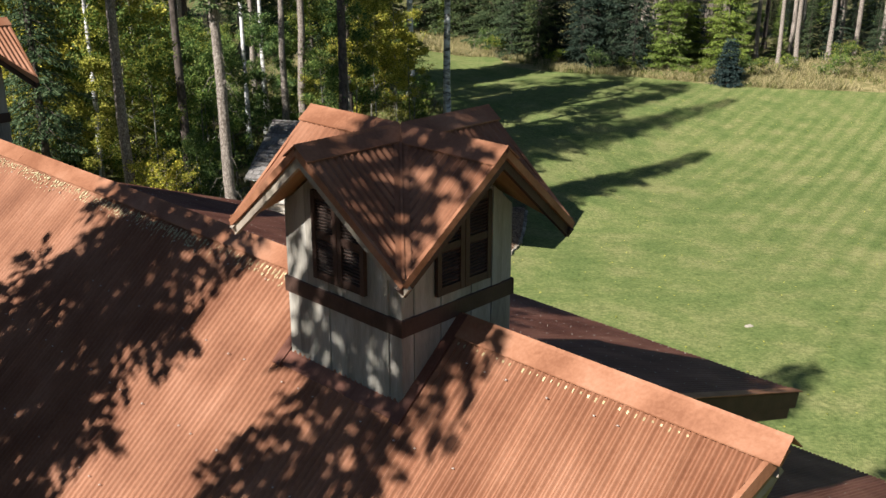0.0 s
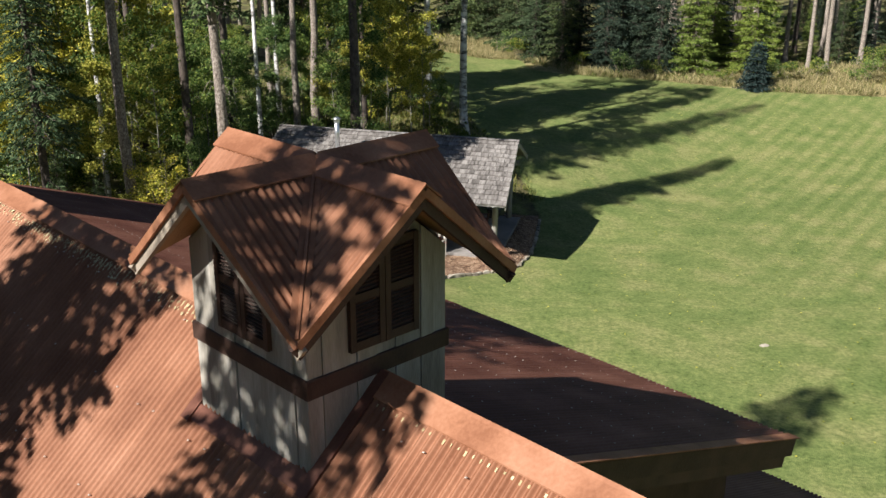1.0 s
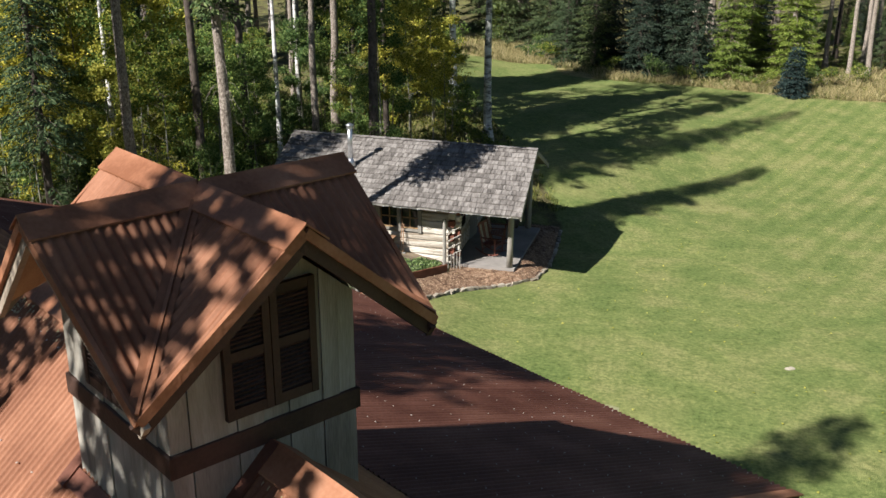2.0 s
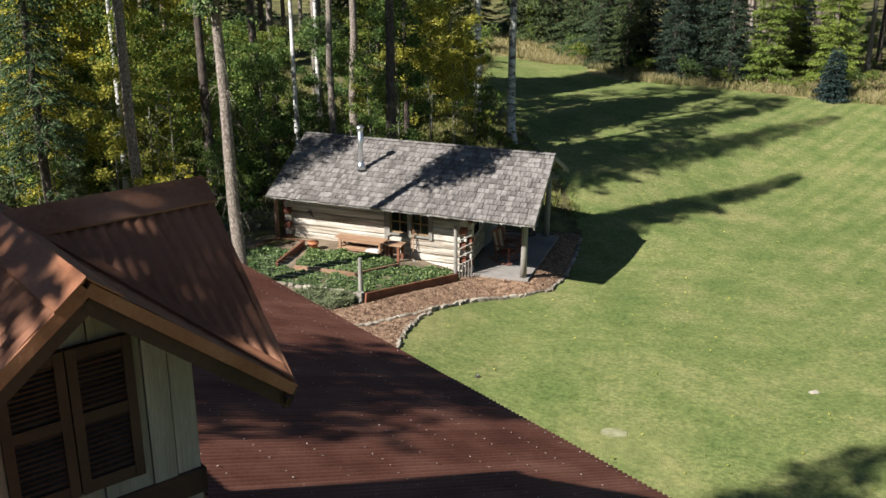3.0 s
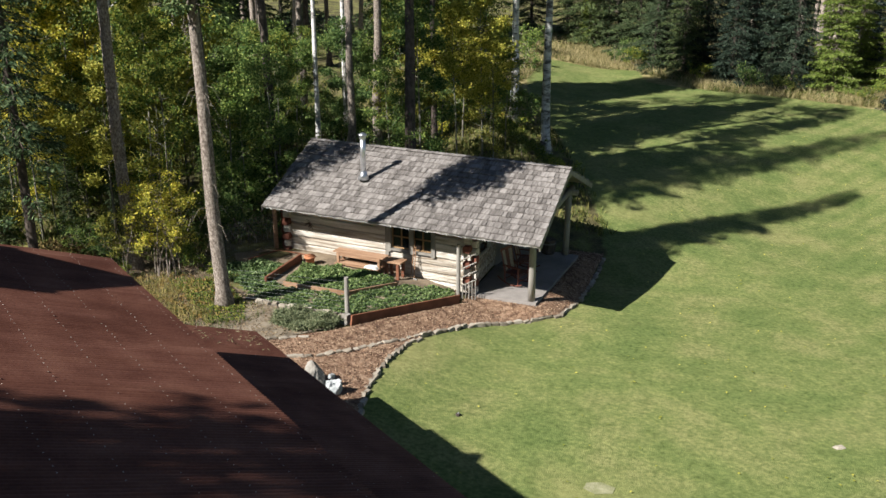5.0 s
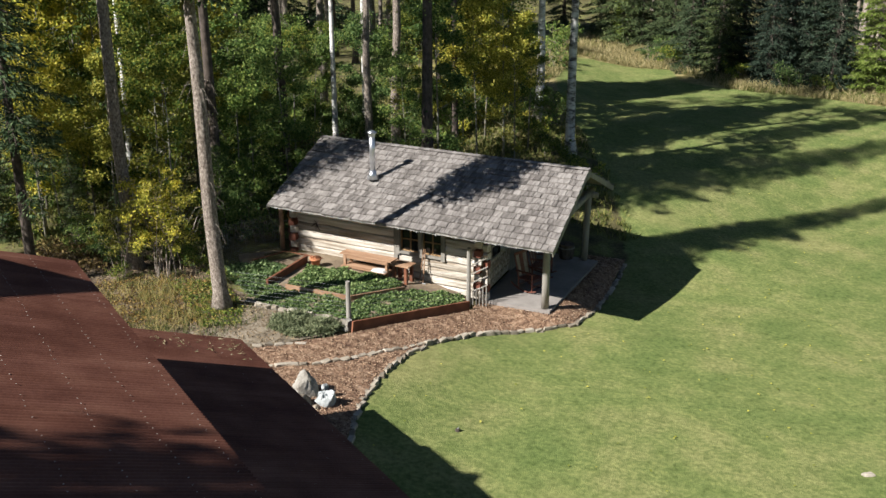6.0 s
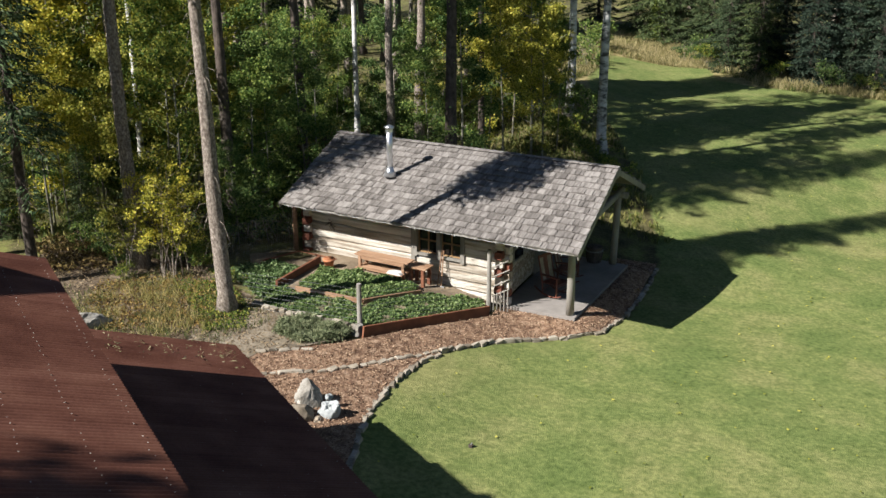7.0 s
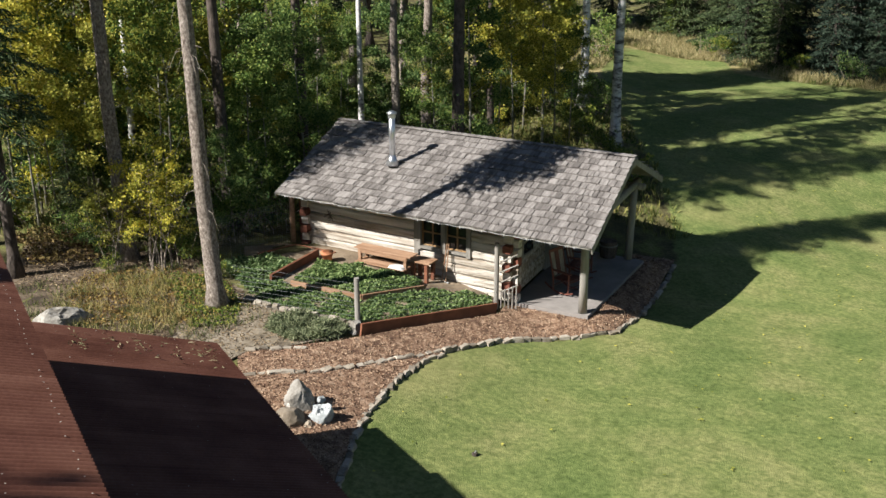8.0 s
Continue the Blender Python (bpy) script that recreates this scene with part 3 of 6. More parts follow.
# pale closure strips that show in the hollows under the cap
rng = np.random.default_rng(3)
g = Geo()
u = 2.27 - (math.floor((2.27 - u_far) / PITCH) + 0.25) * PITCH
while u < 3.5:
    if not -0.75 < u < 0.86 and rng.random() < 0.93:
        v = -0.16
        w, ln = 0.010 * rng.uniform(0.5, 1.2), rng.uniform(0.01, 0.03) + (0.06 * max(0.0, noise.noise((u * 0.9, 0, 0)) + 0.3) if u < -1 else 0.0)
        z = RIDGE_Z + STEEP * v - 0.009
        g.add([(u - w, v, z), (u + w, v, z), (u + w * 0.8, v - ln, z - STEEP * ln), (u - w * 0.8, v - ln, z - STEEP * ln)], [(0, 3, 2, 1)])
        if u < -1:
            for k in range(5 if u > -3 else 15):
                du, dv, q = rng.normal() * 0.04, -0.17 - abs(rng.normal()) * 0.05, rng.uniform(0.006, 0.018)
                zz = RIDGE_Z + STEEP * dv + AMP * math.sin(2 * math.pi * (du / PITCH - 0.25)) + 0.006
                g.add([(u + du - q, dv, zz), (u + du + q, dv + q * 0.4, zz + STEEP * q * 0.4), (u + du + q * 0.6, dv - q, zz - STEEP * q), (u + du - q * 0.7, dv - q * 0.9, zz - STEEP * q * 0.9)], [(0, 3, 2, 1)])
    u += PITCH
part("closure_strip", g, material("pale_foam_closure", [(0.27, 0.22, 0.12), (0.40, 0.34, 0.19), (0.50, 0.44, 0.27)], 3, 20, 0.9, 0, 0, per="island"), house, "pale lichen-stained closure strips under the ridge cap", kind="stuff")
# screws
g = Geo()


def screw(x, y, z, r=0.006):
    g.add([(x - r, y - r, z), (x + r, y - r, z), (x + r, y + r, z), (x - r, y + r, z), (x, y, z + r)], [(0, 1, 4), (1, 2, 4), (2, 3, 4), (3, 0, 4)])


for row in range(9):
    v = 6.3 - row * 0.56
    for k in range(90):
        u = -11.7 + k * PITCH * 2 + rng.uniform(-0.01, 0.01)
        if rng.random() < 0.8:
            screw(u, v + rng.uniform(-0.015, 0.015), UP_Z + LOWP * (UP_EAVE - v) + 0.012)
for row in range(6):
    v = 9.55 - row * 0.6
    for k in range(105):
        if rng.random() < 0.6:
            screw(-13.3 + k * PITCH * 3, v + rng.uniform(-0.015, 0.015), LO_Z + 0.35 * (LO_EAVE - v) + 0.012)
for row in range(8):
    v = -0.28 - row * 0.62
    for k in range(75):
        u = -12 + k * PITCH * 3
        if u < 3.70 + v * 0.32 and rng.random() < 0.45 and not (abs(u) < 0.8 and v > -0.9):
            screw(u, v + rng.uniform(-0.02, 0.02), RIDGE_Z + STEEP * v + 0.012, 0.009)
part("roof_screws", g, M["screw"], house, "small bright screw heads in rows", kind="stuff")
# rake boards, fascias, walls
g = Geo().beam((1.13, 1.4, UP_Z + LOWP * 5.0 - 0.13), (1.13, 6.38, UP_Z - 0.12), 0.05, 0.22)
part("bargeboard", g, M["brown_trim"], house)
g = Geo().beam((1.10, 1.4, UP_Z + LOWP * 5.0 - 0.31), (1.10, 6.2, UP_Z - 0.25), 0.06, 0.16)
part("bargeboard", g, M["brown_trim"], house)
part("bargeboard", Geo().beam((-11.82, 1.4, UP_Z + LOWP * 5.0 - 0.11), (-11.82, 6.4, UP_Z - 0.11), 0.05, 0.2), M["brown_trim"], house)
part("bargeboard", Geo().beam((-13.42, 6.1, LO_Z + 0.35 * 3.58 - 0.11), (-13.42, 9.66, LO_Z - 0.1), 0.05, 0.18), M["brown_trim"], house)
part("rake_flashing", Geo().beam((1.12, 1.5, UP_Z + LOWP * 4.92 + 0.018), (1.12, 6.42, UP_Z + 0.018), 0.16, 0.012), M["roof_cap"], house)
part("fascia", Geo().box(-11.8, 1.12, 6.36, 6.40, 3.98, 4.18), M["brown_trim"], house)
part("fascia", Geo().box(-13.4, 9.0, 9.62, 9.66, 1.22, 1.41), M["brown_trim"], house)
for side in (-1, 1):
    top = Vector((3.72, 0, RIDGE_Z - 0.02))
    low = Vector((3.72 - 0.315 * 4.8, -4.8, RIDGE_Z - 0.02 - STEEP * 4.8)) if side < 0 else Vector((2.92, 1.62, RIDGE_Z - 0.02 - STEEP * 1.62))
    part("bargeboard", Geo().beam(top + Vector((0, 0, -0.03)), low + Vector((0, 0, -0.03)), 0.045, 0.10), M["roof_cap"], house)
    off = Vector((-0.05, 0, -0.17))
    part("bargeboard", Geo().beam(top + off, low + off, 0.05, 0.2), M["fascia"], house, "pale weathered bargeboard")
g = Geo()
g.add([(u, v, z) for u in (-11.3, 0.55) for v, z in ((-4.4, -2.0), (-4.4, 3.1), (-0.02, 6.9), (1.5, 5.5), (5.9, 4.05), (5.9, -2.0))],
      [(0, 1, 2, 3, 4, 5), (11, 10, 9, 8, 7, 6), (0, 6, 7, 1), (4, 10, 11, 5), (1, 7, 8, 2), (2, 8, 9, 3), (3, 9, 10, 4), (0, 5, 11, 6)])
part("wall", g, M["brown_trim"], house, "brown timber walls")
g = Geo()
g.add([(u, v, z) for u in (0.55, 2.2) for v, z in ((-4.2, -2.0), (-4.2, 3.2), (-0.02, 6.85), (2.0, 5.0), (2.0, -2.0))],
      [(0, 1, 2, 3, 4), (9, 8, 7, 6, 5), (0, 5, 6, 1), (1, 6, 7, 2), (2, 7, 8, 3), (3, 8, 9, 4)])
part("wall", g, M["brown_trim"], house)
for u in (-12.9, -9.0, -5.0, -1.0, 3.0, 7.0):
    part("porch_post", Geo().tube([(u, 9.3, -2.2), (u, 9.3, 1.42)], [0.1, 0.1], 10), M["grey_wood"], house)


# ---------------------------------------------------------------- cupolas
def build_cupola(m):
    T, D = 8.735, 0.85           # top of the crossing ridges, and their height over the eaves
    HU, HV, EU, EV, PROW = 0.745, 0.675, 1.105, 1.03, 0.09
    WALLS, ROOF = pose(0.015, 0.0, 0), pose(0.025, 0.03, 0)
    cup = thing("cupola", "square louvred cupola with pale boards and cross-gabled rusty roof", "cupola", m, "roof cupolas")
    part("core", Geo().box(-HU + 0.03, HU - 0.03, -HV + 0.03, HV - 0.03, 5.9, 7.98), M["brown_trim"], cup, m=WALLS)
    cuts = (0.0, 0.10, 0.20, 0.39, 0.53, 0.67, 0.90, 1.0)
    for face in range(4):
        turn = pose(0, 0, 0, 0, 0, 90 * face)
        R, A = WALLS @ turn, ROOF @ turn
        hw, hd, ew, ed = (HU, HV, EU, EV) if face % 2 == 0 else (HV, HU, EV, EU)
        S = D / ew
        # gable backing and boards on the face that looks to -y
        zg = T - 0.2 - S * (hw - 0.03)
        g = Geo().add([(-hw + 0.03, -hd + 0.04, zg), (hw - 0.03, -hd + 0.04, zg), (0, -hd + 0.04, T - 0.14), (-hw + 0.03, -hd + 0.35, zg), (hw - 0.03, -hd + 0.35, zg), (0, -hd + 0.35, T - 0.14)],
                      [(0, 1, 2), (5, 4, 3), (0, 3, 4, 1), (1, 4, 5, 2), (2, 5, 3, 0)])
        part("gable_core", g, M["brown_trim"], cup, m=R)
        for k in range(len(cuts) - 1):
            c0, c1 = (cuts[k], cuts[k + 1]) if face % 2 == 0 else (1 - cuts[-1 - k], 1 - cuts[-2 - k])
            a, b = -hw + 2 * hw * c0 + 0.004, -hw + 2 * hw * c1 - 0.004
            d = 0.005 * ((k * 7 + face * 3) % 3)
            part("board", Geo().box(a, b, -hd - d, -hd + 0.028, 5.9, 7.21), M["board"], cup, m=R)
            za, zb = T - 0.12 - S * abs(a), T - 0.12 - S * abs(b)
            mid, zm = (0, T - 0.12) if a < 0 < b else ((a + b) / 2, (za + zb) / 2)
            v = [(x, y, z) for y in (-hd - d, -hd + 0.03) for x, z in ((a, 7.36), (b, 7.36), (b, zb), (mid, zm), (a, za))]
            part("board", Geo().add(v, [(0, 1, 2, 3, 4), (9, 8, 7, 6, 5), (0, 5, 6, 1), (1, 6, 7, 2), (2, 7, 8, 3), (3, 8, 9, 4), (4, 9, 5, 0)]), M["board"], cup, m=R)
        part("band", Geo().box(-hw - 0.02, hw + 0.02, -hd - 0.02, -hd + 0.02, 7.215, 7.365, 0.008), M["brown_trim"], cup, "brown band board", m=R)
        # pair of louvred shutters
        for sx in (-1, 1):
            x0, x1 = (-0.33, -0.004) if sx < 0 else (0.004, 0.33)
            x0, x1 = x0 + 0.02, x1 + 0.02
            y0, y1 = -hd - 0.05, -hd - 0.012
            sh = part("shutter", Geo().box(x0 + 0.02, x1 - 0.02, y1 - 0.008, y1 - 0.002, 7.49, 8.24), M["bark_dark"], cup, "dark brown louvred shutter", m=R)
            for q0, q1 in ((x0, x0 + 0.05), (x1 - 0.05, x1)):
                part("stile", Geo().box(q0, q1, y0, y1, 7.47, 8.26), M["brown_trim"], sh)
            for z0, z1 in ((7.47, 7.54), (7.85, 7.91), (8.20, 8.26)):
                part("rail", Geo().box(x0 + 0.05, x1 - 0.05, y0 + 0.004, y1, z0, z1), M["brown_trim"], sh)
            for z0, z1 in ((7.545, 7.845), (7.915, 8.195)):
                for k in range(10):
                    z = z0 + (z1 - z0) * (k + 0.5) / 10
                    part("slat", Geo().beam((x0 + 0.051, (y0 + y1) / 2 + 0.004, z), (x1 - 0.051, (y0 + y1) / 2 + 0.004, z), 0.036, 0.008, (0, 0.72, 0.7)), M["brown_trim"], sh)
        # roof: two triangular sheets of the wing over this face
        nn = math.hypot(1, S)
        for sx in (-1, 1):
            g = Geo()
            n = int((ed + PROW) / PITCH * 8)
            for i in range(n + 1):
                y = 0.03 + (ed + PROW - 0.03) * i / n
                h = 0.010 * math.sin(2 * math.pi * (ed - y) / PITCH + 1.2)
                for k in range(3):
                    x = sx * max(0.01, ew * y / ed - 0.03 if y < ed else (ew - 0.03) * (1 - (y - ed) / PROW)) * k / 2
                    g.v.append((x + sx * S / nn * h, -y, T - S * abs(x) + h / nn))
            for i in range(n):
                for k in range(2):
                    a = i * 3 + k
                    q = (a, a + 1, a + 4, a + 3)
                    g.f.append(q if sx < 0 else q[::-1])
            part("roof_sheet", g, M["roof_wing"], cup, smooth=True, m=A)
            fw, fd = ew - 0.03, ed - 0.03
            v = [(0, 0.0, T - 0.03), (0, -fd - PROW, T - 0.03), (sx * fw, -fd, T - 0.03 - S * fw)]
            v += [(x, y, z - 0.05) for x, y, z in v]
            part("soffit", Geo().add(v, [(0, 1, 2), (5, 4, 3), (0, 3, 4, 1), (1, 4, 5, 2), (2, 5, 3, 0)]), M["soffit"], cup, "knotty wooden soffit", m=A)
            tip, low = Vector((0, -ed - PROW, T)), Vector((sx * ew, -ed, T - S * ew))
            o1, o2 = Vector((0, 0.0, -0.032)), Vector((0, 0.035, -0.10))
            part("rake_trim", Geo().beam(tip + o1, low + o1, 0.03, 0.06), M["roof_cap"], cup, m=A)
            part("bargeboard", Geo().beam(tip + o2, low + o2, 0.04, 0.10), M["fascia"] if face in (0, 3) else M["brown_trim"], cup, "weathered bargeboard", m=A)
        p, q = A @ Vector((0, -ed - PROW - 0.02, T)), A @ Vector((0, -0.05, T))
        ridge_cap(cup, p, q, A.to_3x3() @ Vector((1, 0, 0)), S, 0.15, 3.0, 0.03)
        # folded valley flashing between this wing and the next, with a rib along its middle
        w, g = 0.085, Geo()
        S2 = D / ed
        for k in (0.10, 0.4, 0.7, 1.0):
            x, y, z = ew * k, -ed * k, T - D * k + 0.014
            g.v += [(x - w, y, z + S * w), (x, y, z), (x, y + w, z + S2 * w)]
        for i in range(3):
            g.f += [(3 * i, 3 * i + 3, 3 * i + 4, 3 * i + 1), (3 * i + 1, 3 * i + 4, 3 * i + 5, 3 * i + 2)]
        part("valley_flashing", g, M["roof_wing"], cup, m=A)
        part("valley_rib", Geo().beam((ew * 0.1, -ed * 0.1, T - D * 0.1 + 0.02), (ew, -ed, T - D + 0.02), 0.022, 0.03), M["roof_wing"], cup, m=A)
    # flashing where the walls meet the roof
    z = RIDGE_Z - STEEP * HV
    part("apron_flashing", Geo().beam((-0.80, -HV - 0.07, z - 0.05), (0.83, -HV - 0.07, z - 0.05), 0.15, 0.02, (0, -0.66, 0.75)), M["roof_brown"], cup)
    # side strips in the darker steel: the walls' shade is put into their colour
    for x in (-HU - 0.035, HU + 0.065):
        part("step_flashing", Geo().beam((x, -HV - 0.15, z - 0.105), (x, 0.0, RIDGE_Z + 0.03), 0.11, 0.03), M["roof_brown"], cup)
    return cup


cupola = build_cupola(HOUSE)
copy_thing(cupola, HOUSE @ pose(-10.5, 0, 0))


# ---------------------------------------------------------------- log cabin
CABIN = pose(1.65, 32.637, 0, 0, 0, -13.69)
SLAB_Z = -1.36
C_EAVE, C_RIDGE, C_W, C_L = 0.91, 2.29, 3.62, 9.5
C_WALL, C_BACK = 1.02, 6.1
C_RIGHT, C_LEFT = -2.55, -9.1


def cb(a, b, z):
    """A place in the cabin's own axes; the old cabin stands a little out of square."""
    return (a - 0.1 * b, b, z)


def hewn(pts, half, deep, c=0.035):
    """A squared log through the points, its arrises rounded off."""
    g = Geo()
    ring = ((-deep, c - half), (-deep, half - c), (c * 0.8 - deep, half), (deep - c, half), (deep, half - c), (deep, c - half), (deep - c, -half), (c * 0.8 - deep, -half))
    pts = [Vector(p) for p in pts]
    d = (pts[-1] - pts[0]).normalized()
    s = Vector((-d.y, d.x, 0))
    for i, p in enumerate(pts):
        for y, z in ring:
            g.v.append(tuple(p + s * y + Vector((0, 0, z))))
    for i in range(len(pts) - 1):
        for j in range(8):
            a, b = i * 8 + j, i * 8 + (j + 1) % 8
            g.f.append((a, b, b + 8, a + 8))
    k = (len(pts) - 1) * 8
    g.f += [tuple(reversed(range(8))), tuple(k + j for j in range(8))]
    return g


cabin = thing("log_cabin", "small weathered log cabin with grey shake roof and open porch", "cabin", CABIN)
rng = np.random.default_rng(11)
# log walls: each log a part, with gaps for the window
WIN0, WIN1, WZ0, WZ1 = -5.25, -3.75, -0.25, 0.55
nlog, z0, lh = 9, -1.36, 0.25
for i in range(nlog):
    z = z0 + lh * (i + 0.5)
    runs = [(C_LEFT - 0.12, C_RIGHT + 0.12)]
    if WZ0 < z < WZ1:
        runs = [(C_LEFT - 0.12, WIN0), (WIN1, C_RIGHT + 0.12)]
    for a0, a1 in runs:
        pts = [cb(a0 + (a1 - a0) * j / 6, C_WALL + 0.12 + rng.normal() * 0.008, z + rng.normal() * 0.009) for j in range(7)]
        part("log", hewn(pts, 0.120, 0.12, 0.042), M["log"], cabin)
    for b, name in ((C_BACK, "log"),):
        part("log", Geo().tube([cb(C_LEFT, b, z), cb(C_RIGHT, b, z)], [0.125, 0.125], 8), M["log"], cabin, smooth=True)
    for a in (C_LEFT, C_RIGHT):
        zz = z + lh / 2
        top = 1.0
        part("log", hewn([cb(a, C_WALL + 0.02, zz), cb(a, C_BACK + 0.2, zz)], 0.121, 0.12, 0.03), M["log"], cabin)
        out = 0.2 if i % 2 else 0.13
        part("log_end", hewn([cb(a, C_WALL - out, zz), cb(a, C_WALL + 0.015, zz)], 0.105, 0.11, 0.025), M["log_end" if i % 2 else "log"], cabin, "hewn log end at the corner")
    part("log_end", hewn([cb(C_LEFT - 0.28, C_WALL + 0.12, z), cb(C_LEFT - 0.13, C_WALL + 0.12, z)], 0.105, 0.11, 0.025), M["log_end"], cabin, "hewn log end at the corner")
    part("log_end", hewn([cb(C_RIGHT + 0.13, C_WALL + 0.12, z), cb(C_RIGHT + 0.27, C_WALL + 0.12, z)], 0.105, 0.11, 0.025), M["log_end" if i % 3 == 1 else "log"], cabin, "hewn log end at the corner")
# gable ends above the logs
for a in (C_LEFT, C_RIGHT):
    v = [cb(a + d, b, z) for d in (-0.06, 0.06) for b, z in ((C_WALL, 0.95), (C_BACK + 0.2, 0.95), (C_W, 2.05))]
    part("gable", Geo().add(v, [(0, 1, 2), (5, 4, 3), (0, 3, 4, 1), (1, 4, 5, 2), (2, 5, 3, 0)]), M["grey_wood"], cabin)
part("floor_core", Geo().box(C_LEFT - 0.6, C_RIGHT - 0.8, C_WALL + 0.3, C_BACK - 0.1, -1.6, -1.25), M["concrete"], cabin)
# window with two sashes
win = part("window_frame", Geo(), M["grey_wood"], cabin, "grey wooden window frame")
g = Geo()
bx = C_WALL - 0.01
for a in (WIN0 - 0.02, (WIN0 + WIN1) / 2, WIN1 + 0.02):
    g.beam(cb(a, bx, WZ0 - 0.1), cb(a, bx, WZ1 + 0.05), 0.13 if a > WIN0 else 0.11, 0.09, (0, 1, 0))
g.beam(cb(WIN0, bx, WZ0 - 0.02), cb(WIN1, bx, WZ0 - 0.02), 0.1, 0.07)
g.beam(cb(WIN0, bx, WZ1), cb(WIN1, bx, WZ1), 0.1, 0.07)
win.data = g.mesh("window_frame", M["grey_wood"])
mid = (WIN0 + WIN1) / 2
for a0, a1 in ((WIN0 + 0.05, mid - 0.06), (mid + 0.06, WIN1 - 0.05)):
    g = Geo()
    for k in range(3):
        a = a0 + (a1 - a0) * k / 2
        g.beam(cb(a, C_WALL + 0.08, WZ0 + 0.02), cb(a, C_WALL + 0.08, WZ1 - 0.03), 0.035, 0.04, (0, 1, 0))
    for k in range(3):
        z = WZ0 + 0.03 + (WZ1 - WZ0 - 0.07) * k / 2
        g.beam(cb(a0, C_WALL + 0.08, z), cb(a1, C_WALL + 0.08, z), 0.04, 0.035)
    part("sash", g, M["soffit"], win, "warm brown sash bars")
    part("pane", Geo().box(*(cb(a0, C_WALL + 0.1, 0)[0], cb(a1, C_WALL + 0.1, 0)[0]), C_WALL + 0.10, C_WALL + 0.11, WZ0 + 0.02, WZ1 - 0.03), M["dark_glass"], win)
part("wall_mid_board", Geo().beam(cb(WIN0 - 0.1, C_WALL - 0.02, -0.62), cb(WIN0 - 0.1, C_WALL - 0.02, 0.66), 0.13, 0.06, (0, 1, 0)), M["grey_wood"], cabin)
# porch window and door on the end wall
part("porch_window", Geo().beam(cb(C_RIGHT + 0.13, 2.0, -0.25), cb(C_RIGHT + 0.13, 2.0, 0.5), 0.06, 0.7, (0, 1, 0)), M["dark_glass"], cabin, "dark window on the porch")
g = Geo()
for b in (1.62, 2.38):
    g.beam(cb(C_RIGHT + 0.15, b, -0.3), cb(C_RIGHT + 0.15, b, 0.56), 0.06, 0.06, (0, 1, 0))
for z in (-0.3, 0.1, 0.54):
    g.beam(cb(C_RIGHT + 0.15, 1.62, z), cb(C_RIGHT + 0.15, 2.38, z), 0.05, 0.05)
part("porch_window_frame", g, M["grey_wood"], cabin)
part("porch_door", Geo().beam(cb(C_RIGHT + 0.14, 4.0, -1.3), cb(C_RIGHT + 0.14, 4.0, 0.65), 0.05, 0.9, (0, 1, 0)), M["grey_wood"], cabin, "grey plank door")
# porch: slab, posts, beams
slab = [cb(C_RIGHT + 0.05, 1.08, 0)[:2], cb(-0.36, 1.2, 0)[:2], cb(-0.09, 5.95, 0)[:2], cb(C_RIGHT + 0.05, 6.0, 0)[:2]]
part("porch_slab", Geo().prism(slab, -2.3, SLAB_Z), M["concrete"], cabin, "worn grey concrete porch slab")
for b, b0, a1 in ((C_WALL + 0.05, 1.36, -0.47), (C_BACK - 0.22, C_BACK - 0.26, -0.5)):
    g = Geo().tube([cb(-0.55, b0, SLAB_Z), cb((a1 - 1.1) / 3, (b + 2 * b0) / 3, -0.6), cb((a1 * 2 - 0.55) / 3, (2 * b + b0) / 3, 0.2), cb(a1, b, 0.82)], [0.115, 0.108, 0.104, 0.10], 12)
    part("porch_post", g, M["grey_wood"], cabin, "round grey timber porch post", smooth=True)
    part("roof_beam", Geo().tube([cb(C_LEFT, b, 0.88), cb(-0.2, b, 0.88)], [0.1, 0.1], 10), M["grey_wood"], cabin, smooth=True)
part("tie_beam", Geo().tube([cb(-0.5, C_WALL - 0.2, 0.92), cb(-0.5, C_BACK + 0.2, 0.92)], [0.11, 0.11], 10), M["grey_wood"], cabin, smooth=True)
part("ridge_beam", Geo().tube([cb(C_LEFT, C_W, 2.08), cb(0.02, C_W, 2.08)], [0.1, 0.1], 10), M["grey_wood"], cabin, smooth=True)
part("corner_post", Geo().tube([cb(C_LEFT - 0.42, C_WALL - 0.18, -1.1), cb(C_LEFT - 0.42, C_WALL - 0.18, 0.85)], [0.085, 0.08], 10), M["bench_wood"], cabin, "brown corner post", smooth=True)
